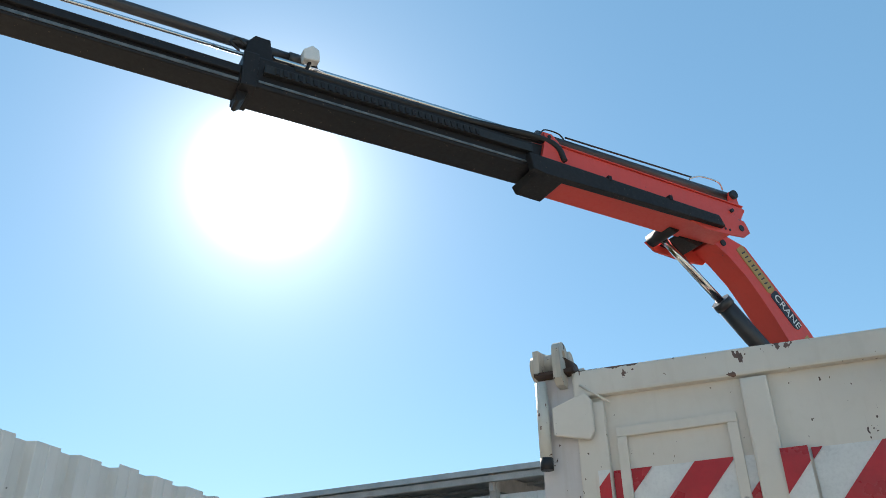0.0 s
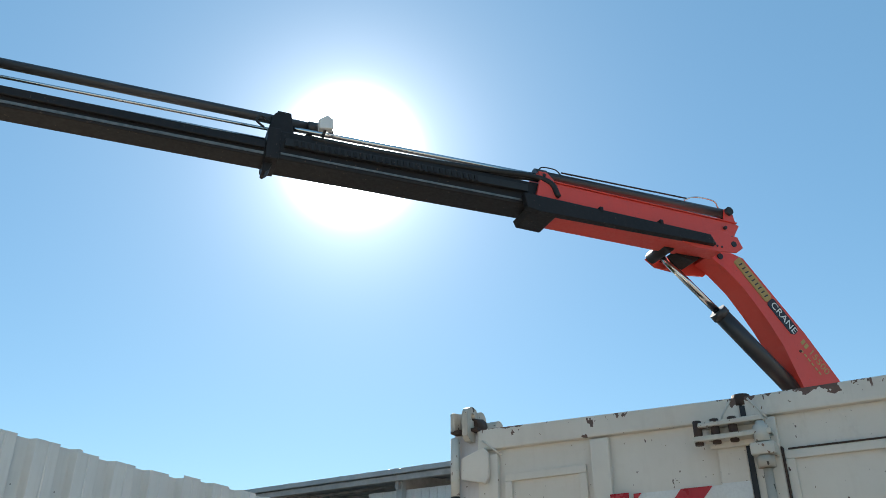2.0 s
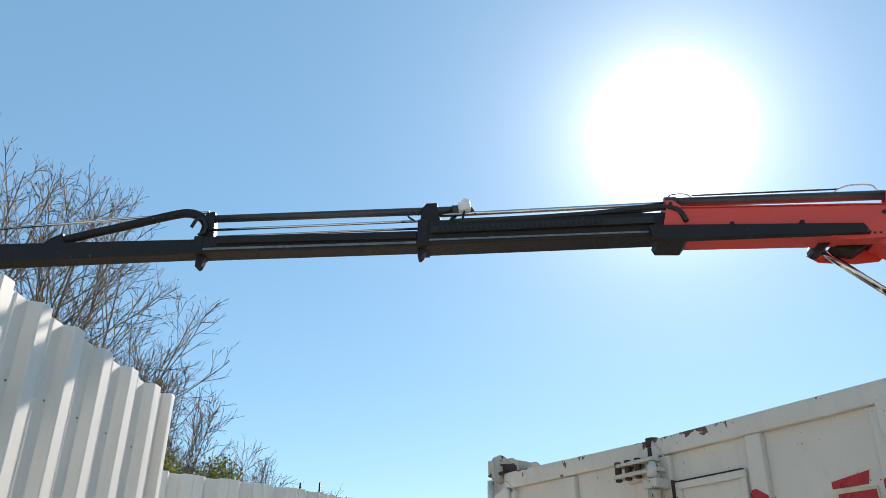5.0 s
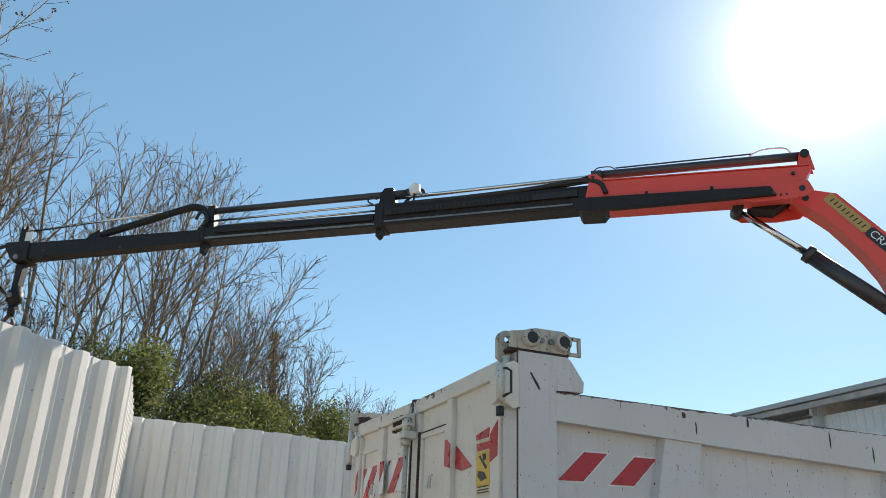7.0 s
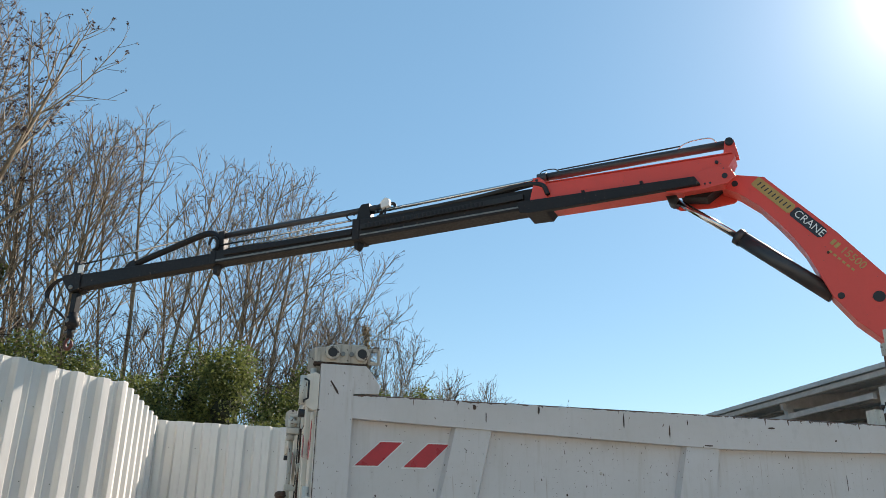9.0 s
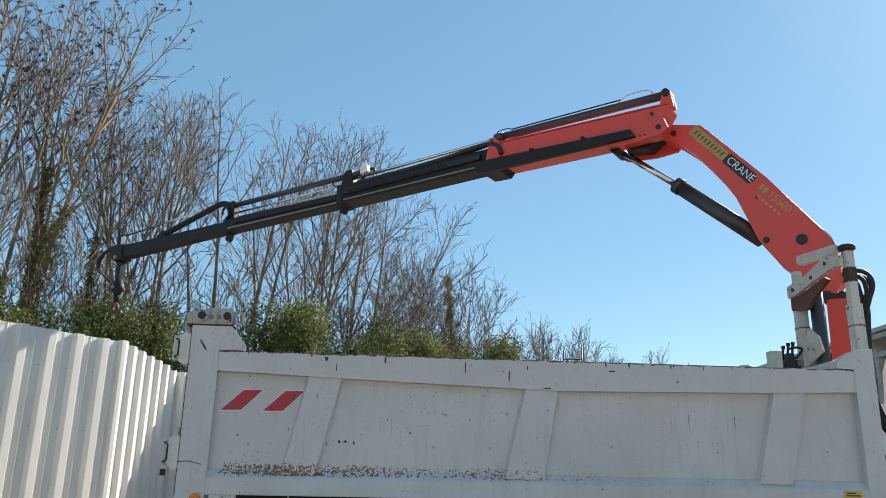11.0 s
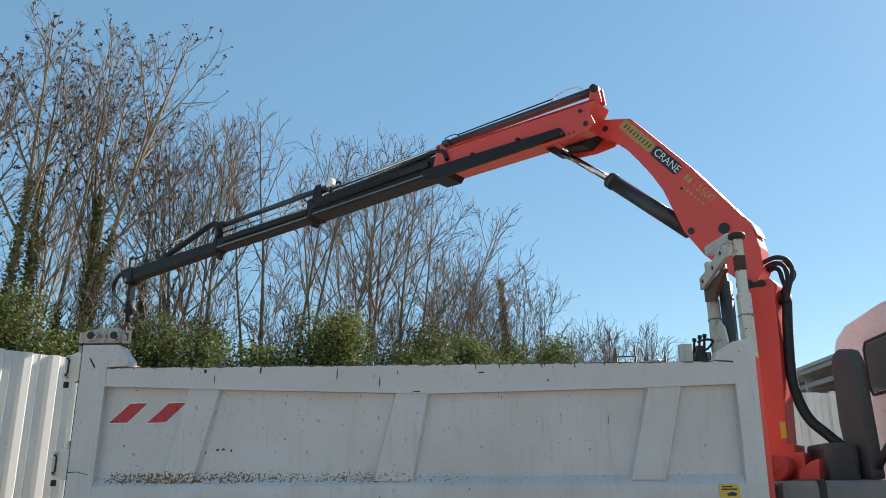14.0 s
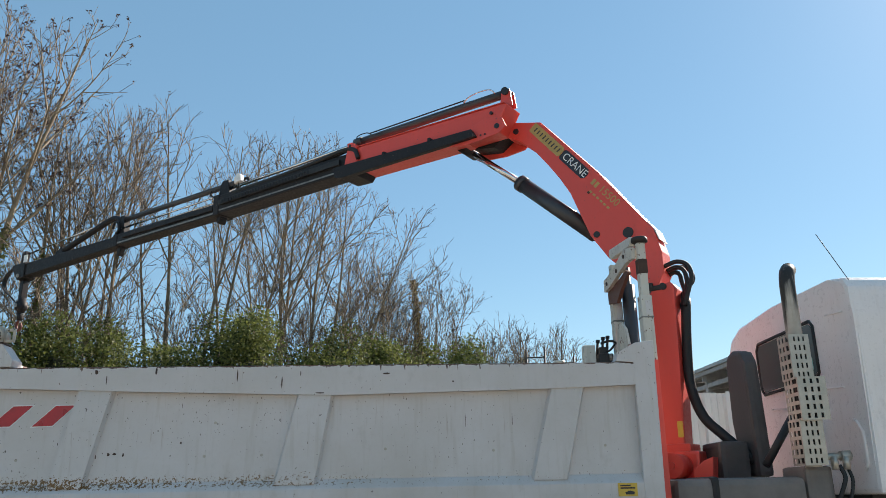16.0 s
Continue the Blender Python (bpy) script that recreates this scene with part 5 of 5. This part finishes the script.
for i in range(8):
    d = 1.2 + i * 1.7
    part("purlin", tube([(ex(EY0) + d, EY0, ez(EY0) - 0.04 + d * 0.114), (ex(EY1) + d, EY1, ez(EY1) - 0.04 + d * 0.114)], 0.07, 4), shed_steel, shed)
for i in range(51):
    y = 2.0 + i * 0.27
    part("cladding_sheet", box(ex(y) + 0.5, ex(y) + 0.53, y, y + 0.262, 0, 6.27), clad_white, shed)
part("back_wall", box(30.5, 30.7, EY0, EY1, 0, 8.2), shed_steel, shed)

# ---- pipe frames beyond the fence ----
fr = thing("pipe_frame", (8.4, 23.3, 0.0), "dark steel pipe frame standing behind the hedge", "frame")
for x, h in ((7.95, 6.42), (8.62, 6.5)):
    part("upright", tube([(x, 23.3, 0), (x, 23.3, h)], 0.03, 8), far_steel, fr)
for z in (6.1,):
    part("cross_bar", tube([(7.95, 23.3, z), (8.62, 23.3, z + 0.02)], 0.025, 6), far_steel, fr)
fr2 = thing("pipe_frame", (9.7, 23.6, 0.0), "dark low steel pipe frame behind the hedge", "frame")
for x, h in ((9.2, 6.0), (9.75, 6.2)):
    part("upright", tube([(x, 23.6, 0), (x, 23.6, h)], 0.028, 8), far_steel, fr2)
part("cross_bar", tube([(9.2, 23.6, 5.95), (9.75, 23.6, 5.95)], 0.03, 6), far_steel, fr2)

# ---- trees and bushes ----
def mesh_from(name, verts, faces, material, parent, label="", smooth=True):
    me = bpy.data.meshes.new(name)
    me.from_pydata(verts, [], faces)
    me.materials.append(material)
    if smooth:
        me.shade_smooth()
    ob = new(name, me)
    place(ob, parent)
    return tagged(ob, label) if label else ob


class Wood:
    """Gathers tapering limbs as tubes of few sides."""

    def __init__(self):
        self.v, self.f = [], []

    def limb(self, pts, radii, sides):
        ref = Vector((0.6, 0.3, 0.2))
        base = len(self.v)
        n = len(pts)
        for i, p in enumerate(pts):
            d = (pts[min(i + 1, n - 1)] - pts[max(i - 1, 0)]).normalized()
            x = ref - d * ref.dot(d)
            if x.length < 1e-4:
                x = d.orthogonal()
            x.normalize()
            y = d.cross(x)
            for j in range(sides):
                a = 2 * math.pi * j / sides
                self.v.append(tuple(p + (x * math.cos(a) + y * math.sin(a)) * radii[i]))
        for i in range(n - 1):
            for j in range(sides):
                a, b = base + i * sides + j, base + i * sides + (j + 1) % sides
                self.f.append((a, b, b + sides, a + sides))


def grow(rng, start, way, length, steps, wander, lift):
    """A wandering line of points that bends a little upward."""
    pts, d = [start], way.normalized()
    for _ in range(steps):
        d = (d + Vector((rng.gauss(0, wander), rng.gauss(0, wander), rng.gauss(0, wander) + lift))).normalized()
        pts.append(pts[-1] + d * (length / steps))
    return pts


def leaf_cards(rng, spots, size, spread):
    """Small folded leaves scattered about the given spots."""
    v, f = [], []
    for p in spots:
        c = p + Vector((rng.gauss(0, spread), rng.gauss(0, spread), rng.gauss(0, spread)))
        a = Vector((rng.gauss(0, 1), rng.gauss(0, 1), rng.gauss(0, 0.7))).normalized()
        b = a.orthogonal().normalized()
        b = (b * math.cos(rng.random() * 6.28) + a.cross(b) * math.sin(rng.random() * 6.28))
        s = size * (0.6 + 0.8 * rng.random())
        n = len(v)
        v += [tuple(c - a * s), tuple(c + b * s * 0.5), tuple(c + a * s), tuple(c - b * s * 0.5 + a.cross(b) * s * 0.15)]
        f += [(n, n + 1, n + 2), (n, n + 2, n + 3)]
    return v, f


TREES = "bare trees behind the fence"


def bare_tree(seed, stems, label, seeds=0, ivy=0.0, low=0.40, reach=1.0, fine=1.0, group=TREES, ivy_of=None):
    """A leafless tree. stems: for each its foot (x, y), lean (x, y), height and foot radius; they fork into steep limbs, branches and twigs."""
    rng = random.Random(seed)
    t = thing("bare_tree", (0, 0, 0), label, "tree", group)
    trunk, limbs, twigs = Wood(), Wood(), Wood()
    tips, stem_pts = [], []

    def on(line, u):
        n = len(line) - 1
        i = min(n - 1, int(u * n))
        return line[i].lerp(line[i + 1], u * n - i), (line[i + 1] - line[i]).normalized()

    def aside(way, angle, turn):
        """A way that leaves the given one by that angle, to the side that turn names."""
        side = way.orthogonal().normalized()
        side = side * math.cos(turn) + way.cross(side) * math.sin(turn)
        return way * math.cos(angle) + side * math.sin(angle)

    def spread_from(line, first, last, count):
        """Evenly spaced places on a line, each turned on from the one below."""
        turn = rng.random() * 6.28
        for i in range(count):
            u = first + (last - first) * (i + 0.7 * rng.random()) / count
            turn += 2.4 + rng.gauss(0, 0.35)
            yield u, turn

    def twig(line, u, turn, length):
        q, way = on(line, u)
        tw = grow(rng, q, aside(way, 0.40 + 0.40 * rng.random(), turn), length, 3, 0.035, 0.035)
        twigs.limb(tw, [0.0080, 0.0072, 0.0062, 0.0048], 3)
        tips.append(tw[-1])
        if rng.random() < 0.5 * fine:
            o, d2 = on(tw, 0.35 + 0.4 * rng.random())
            tt = grow(rng, o, aside(d2, 0.35 + 0.3 * rng.random(), rng.random() * 6.28), length * 0.5, 2, 0.03, 0.03)
            twigs.limb(tt, [0.0064, 0.0056, 0.0042], 3)
            tips.append(tt[-1])

    def branch(line, u, turn, length, thick):
        q, way = on(line, u)
        br = grow(rng, q, aside(way, 0.45 + 0.36 * rng.random(), turn), length, 5, 0.035, 0.035)
        limbs.limb(br, [thick * (1 - 0.55 * k / 5) for k in range(6)], 4)
        for w, a in spread_from(br, 0.2, 1.0, max(2, int((1.0 + length * 1.8) * fine))):
            twig(br, w, a, (0.26 + 0.34 * rng.random()) * (1.2 - 0.45 * w))

    for sx, sy, lx, ly, h, r0 in stems:
        st = grow(rng, Vector((sx, sy, -0.05)), Vector((lx, ly, 1.0)), h, 16, 0.022, 0.010)
        rad = [1.3 * r0 * (1 - 0.88 * (i / 16) ** 0.85) for i in range(17)]
        trunk.limb(st, rad, 7)
        stem_pts.append((st, rad))
        for u, a in spread_from(st, low, 0.97, 8 + int(3 * rng.random())):
            p, way = on(st, u)
            ln = (h * 0.44 * (1.0 - u) ** 0.72 * (0.75 + 0.45 * rng.random()) + 0.45) * reach
            limb = grow(rng, p, aside(way, (0.42 + 0.34 * rng.random()) * reach ** 0.5, a), ln, 7, 0.035, 0.055)
            r1 = min(rad[min(16, int(u * 16))] * 0.6, 0.013 + ln * 0.0105)
            limbs.limb(limb, [r1 + (0.010 - r1) * k / 7 for k in range(8)], 5)
            for w, b in spread_from(limb, 0.30, 0.97, 2 + int(ln * 1.35)):
                branch(limb, w, b, (ln * 0.40 * (1.12 - 0.75 * w) + 0.22) * (0.75 + 0.5 * rng.random()), 0.0135)
            for w, b in spread_from(limb, 0.6, 1.0, int(1 + 0.8 * ln)):
                twig(limb, w, b, 0.3 + 0.3 * rng.random())
        for u, a in spread_from(st, 0.82, 1.0, 6):
            branch(st, u, a, 0.5 + 0.5 * rng.random(), 0.012)
        for u, a in spread_from(st, 0.25, low, 2):
            branch(st, u, a, 0.6 + 0.8 * rng.random(), 0.011)
    mesh_from("trunk", trunk.v, trunk.f, bark, t, "grey-brown stems")
    mesh_from("limb_crown", limbs.v, limbs.f, limb_bark, t)
    tagged(mesh_from("twig_crown", twigs.v, twigs.f, twig_bark, t, "fine bare twigs"), kind="stuff")
    if seeds:
        pick = [rng.choice(tips) for _ in range(seeds)]
        v, f = leaf_cards(rng, [p for p in pick for _ in range(5)], 0.042, 0.035)
        tagged(mesh_from("seed_fuzz", v, f, seed_brown, t, "brown seed bunches", False), kind="stuff")
    v, f = leaf_cards(rng, [p for p in tips if rng.random() < 0.45], 0.026, 0.008)
    tagged(mesh_from("bud_fuzz", v, f, seed_brown, t, "brown buds", False), kind="stuff")
    if ivy:
        spots = []
        for st, rad in stem_pts:
            top = ivy * (0.75 + 0.3 * rng.random())
            for _ in range(int(6500 * top)):
                u = rng.random() ** 1.25 * top * 16
                i = min(15, int(u))
                p = st[i].lerp(st[i + 1], u - i)
                a = rng.random() * 6.28
                bulge = 0.6 + 0.8 * noise.noise(Vector((p.x * 1.3, p.y * 1.3, p.z * 0.9)))
                r = rad[i] + abs(rng.gauss(0, 0.14)) * max(0.1, bulge)
                spots.append(p + Vector((math.cos(a) * r, math.sin(a) * r, 0)))
        v, f = leaf_cards(rng, spots, 0.050, 0.03)
        tagged(mesh_from("ivy", v, f, ivy_of or ivy_leaf, t, "ivy climbing the stems", False), kind="stuff")
    return t


def bush(seed, w, h, leaves, label):
    """An evergreen: uneven clumps of many small leaves round dark lumps that stand for the shade inside."""
    rng = random.Random(seed)
    t = thing("evergreen_bush", (0, 0, 0), label, "bush", "evergreen hedge")
    clumps = []
    for _ in range(34):
        z = h * (0.06 + 0.90 * rng.random())
        r = w * 0.5 * (1.0 - 0.55 * (z / h) ** 2) * (0.35 + 0.65 * rng.random())
        a = rng.random() * 6.28
        clumps.append((Vector((math.cos(a) * r, math.sin(a) * r, z)), w * (0.13 + 0.12 * rng.random())))
    # added lumps that put the inner shade into the bush as colour
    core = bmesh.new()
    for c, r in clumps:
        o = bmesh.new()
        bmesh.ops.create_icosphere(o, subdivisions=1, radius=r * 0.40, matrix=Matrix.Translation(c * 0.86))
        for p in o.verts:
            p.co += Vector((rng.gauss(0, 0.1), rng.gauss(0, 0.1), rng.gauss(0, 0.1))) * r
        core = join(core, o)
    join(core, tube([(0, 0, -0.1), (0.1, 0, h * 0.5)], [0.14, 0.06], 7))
    part("shade_mass", core, bush_shade, t)
    spots = []
    for _ in range(leaves):
        c, r = rng.choice(clumps)
        d = Vector((rng.gauss(0, 1), rng.gauss(0, 1), rng.gauss(0.15, 1))).normalized()
        spots.append(c + d * r * (0.52 + 0.62 * rng.random()))
    v, f = leaf_cards(rng, spots, 0.050, 0.03)
    tagged(mesh_from("leaves", v, f, bush_leaf, t, "glossy dark green leaves", False), kind="stuff")
    return t


def put_copies(t, spots):
    """The tree itself at the first spot, copies at the others: x, y, size, turn."""
    for i, (x, y, s, a) in enumerate(spots):
        m = Matrix.Translation((x, y, 0)) @ Matrix.Rotation(radians(a), 4, "Z")
        o = t if i == 0 else copy_thing(t, m)
        o.matrix_basis = m
        o.scale = (s, s, s)


tall = bare_tree(3, [(0, 0, 0.02, 0.0, 14.0, 0.11), (0.5, 0.3, 0.09, 0.05, 13.4, 0.09), (-0.5, 0.2, -0.07, 0.03, 13.0, 0.09)],
                 "tall leafless tree with brown seed bunches and ivy", seeds=300, ivy=0.74, low=0.54)
put_copies(tall, [(-9.3, 13.6, 1.0, 0), (-7.6, 16.6, 0.97, 215), (-12.2, 11.9, 0.98, 150), (-15.2, 11.6, 1.02, 250)])
leaning = bare_tree(5, [(0, 0, 0.30, 0.02, 14.6, 0.125), (-0.4, 0.5, 0.17, 0.05, 13.6, 0.08), (0.5, 0.7, 0.10, 0.0, 13.9, 0.08), (-0.8, 0.1, 0.05, 0.0, 14.2, 0.085)],
                    "tall leaning leafless tree thick with ivy and seed bunches", seeds=380, ivy=0.64, low=0.55, reach=1.1)
put_copies(leaning, [(-8.7, 14.9, 1.0, 0), (-13.2, 14.4, 0.98, 20)])
slim = bare_tree(8, [(0, 0, 0.16, 0.0, 12.6, 0.075), (0.35, 0.2, 0.19, 0.03, 12.0, 0.07), (1.5, 1.5, 0.03, 0.0, 13.4, 0.085)],
                 "slim leafless tree with several grey stems", ivy=0.34, low=0.54)
put_copies(slim, [(-6.9, 16.4, 1.0, 0), (-11.4, 17.4, 0.96, 40), (-1.0, 23.6, 0.98, 110)])
fork = bare_tree(15, [(0, 0, 0.05, 0.0, 13.4, 0.09), (0.4, 0.3, 0.12, 0.02, 13.2, 0.085), (0.9, 0.7, 0.07, 0.03, 12.9, 0.08), (-0.3, 0.3, -0.05, 0.0, 12.6, 0.07)],
                 "leafless tree with a cluster of forking stems", ivy=0.40, low=0.56)
put_copies(fork, [(-3.9, 19.3, 1.0, 0), (-5.3, 18.3, 0.95, 130)])
lean_pair = bare_tree(18, [(0, 0, 0.24, 0.0, 13.2, 0.07), (0.5, 0.5, 0.16, 0.03, 13.6, 0.075), (1.5, 1.5, 0.06, 0.0, 13.8, 0.085)],
                      "thin leafless stems leaning over the hedge", ivy=0.24, low=0.54)
put_copies(lean_pair, [(-2.6, 20.7, 1.0, 0), (-4.8, 19.6, 0.96, 200)])
fan = bare_tree(22, [(0, 0, 0.03, 0.0, 13.6, 0.09), (0.3, 0.2, 0.13, 0.02, 13.6, 0.085), (0.6, 0.2, 0.23, 0.02, 13.2, 0.08), (0.8, 0.4, 0.36, 0.03, 12.2, 0.075), (-0.2, 0.3, -0.04, 0.0, 13.0, 0.07)],
                "leafless tree fanning out in many stems", ivy=0.28, low=0.48, reach=1.15)
put_copies(fan, [(-0.8, 22.7, 1.0, 0)])
middle = bare_tree(27, [(0, 0, 0.05, 0.0, 11.0, 0.06), (0.5, 0.3, 0.16, 0.0, 10.6, 0.055), (-0.4, 0.4, -0.04, 0.0, 11.2, 0.06)],
                   "slender leafless tree between taller ones", ivy=0.24, low=0.48)
put_copies(middle, [(0.9, 24.6, 1.0, 0), (2.2, 25.8, 0.93, 60)])
low = bare_tree(31, [(0, 0, 0.02, 0.0, 10.9, 0.06), (0.3, 0.2, 0.06, 0.0, 10.7, 0.055), (0.5, 0.5, 0.12, 0.0, 10.2, 0.05), (-0.4, 0.2, -0.07, 0.0, 10.5, 0.05), (-0.6, 0.4, -0.14, 0.0, 9.8, 0.05), (0.6, 0.3, 0.17, 0.0, 9.4, 0.045), (-0.1, 0.6, 0.0, 0.0, 10.6, 0.05)],
                "low bushy leafless tree with many stems", low=0.40, ivy=0.12, reach=0.72, fine=1.1)
put_copies(low, [(4.3, 28.0, 1.0, 0), (2.9, 27.2, 0.92, 180)])
clad = bare_tree(33, [(0, 0, 0.02, 0.0, 10.2, 0.09)], "leafless stem wrapped in dry yellow-brown creeper", low=0.5, ivy=0.98, reach=0.7, ivy_of=dry_ivy)
put_copies(clad, [(4.7, 28.2, 1.0, 0)])
small = bare_tree(34, [(0, 0, 0.0, 0.0, 9.0, 0.10), (0.1, 0.1, 0.12, 0.0, 8.8, 0.07), (-0.1, 0.1, -0.12, 0.0, 8.8, 0.07), (0.1, 0, 0.22, 0.05, 8.2, 0.06), (-0.1, 0, -0.22, -0.05, 8.2, 0.06)], "small distant leafless tree with a rounded crown", group="far trees on the skyline", low=0.40, reach=0.75, fine=1.2)
put_copies(small, [(9.1, 38.8, 1.13, 0), (9.6, 39.3, 1.05, 40), (10.4, 38.6, 1.11, 90), (11.8, 38.3, 1.13, 200), (12.2, 38.9, 1.06, 310), (14.5, 37.6, 0.93, 30), (15.1, 37.9, 0.88, 130), (18.2, 44.0, 1.10, 150), (7.9, 40.5, 1.10, 300)])
whip = bare_tree(41, [(0.3 * math.cos(a), 0.3 * math.sin(a), 0.3 * math.cos(a), 0.3 * math.sin(a), 7.6 + math.sin(3 * a), 0.028) for a in (0.2, 1.3, 2.2, 3.4, 4.4, 5.5)],
                 "thin leafless saplings growing from the hedge", group="saplings in the hedge", low=0.5, reach=0.8, fine=0.8)
put_copies(whip, [(-8.4, 14.4, 1.05, 170), (-1.6, 20.6, 1.05, 20), (-5.8, 16.6, 1.0, 250), (1.6, 23.8, 1.05, 40), (-7.0, 15.6, 1.0, 0), (-4.4, 18.0, 1.0, 60), (0.0, 22.4, 1.15, 120), (3.4, 26.6, 1.15, 200), (5.9, 29.2, 1.05, 80)])

b1 = bush(5, 4.3, 6.5, 44000, "dense dark evergreen bush with sunlit leaf tips")
put_copies(b1, [(-8.2, 12.0, 0.86, 0), (-4.7, 14.9, 0.86, 80), (-1.2, 18.0, 0.97, 160), (1.9, 21.6, 0.99, 250), (5.1, 25.8, 1.06, 20), (-12.6, 10.0, 0.78, 140)])
b2 = bush(9, 4.1, 6.3, 44000, "rounded evergreen bush with yellow-green tips")
put_copies(b2, [(-6.5, 13.4, 0.88, 0), (-3.0, 16.4, 0.90, 45), (0.3, 19.8, 0.97, 190), (3.5, 23.8, 1.02, 300), (6.5, 27.0, 1.08, 100), (-10.5, 11.0, 0.92, 20)])
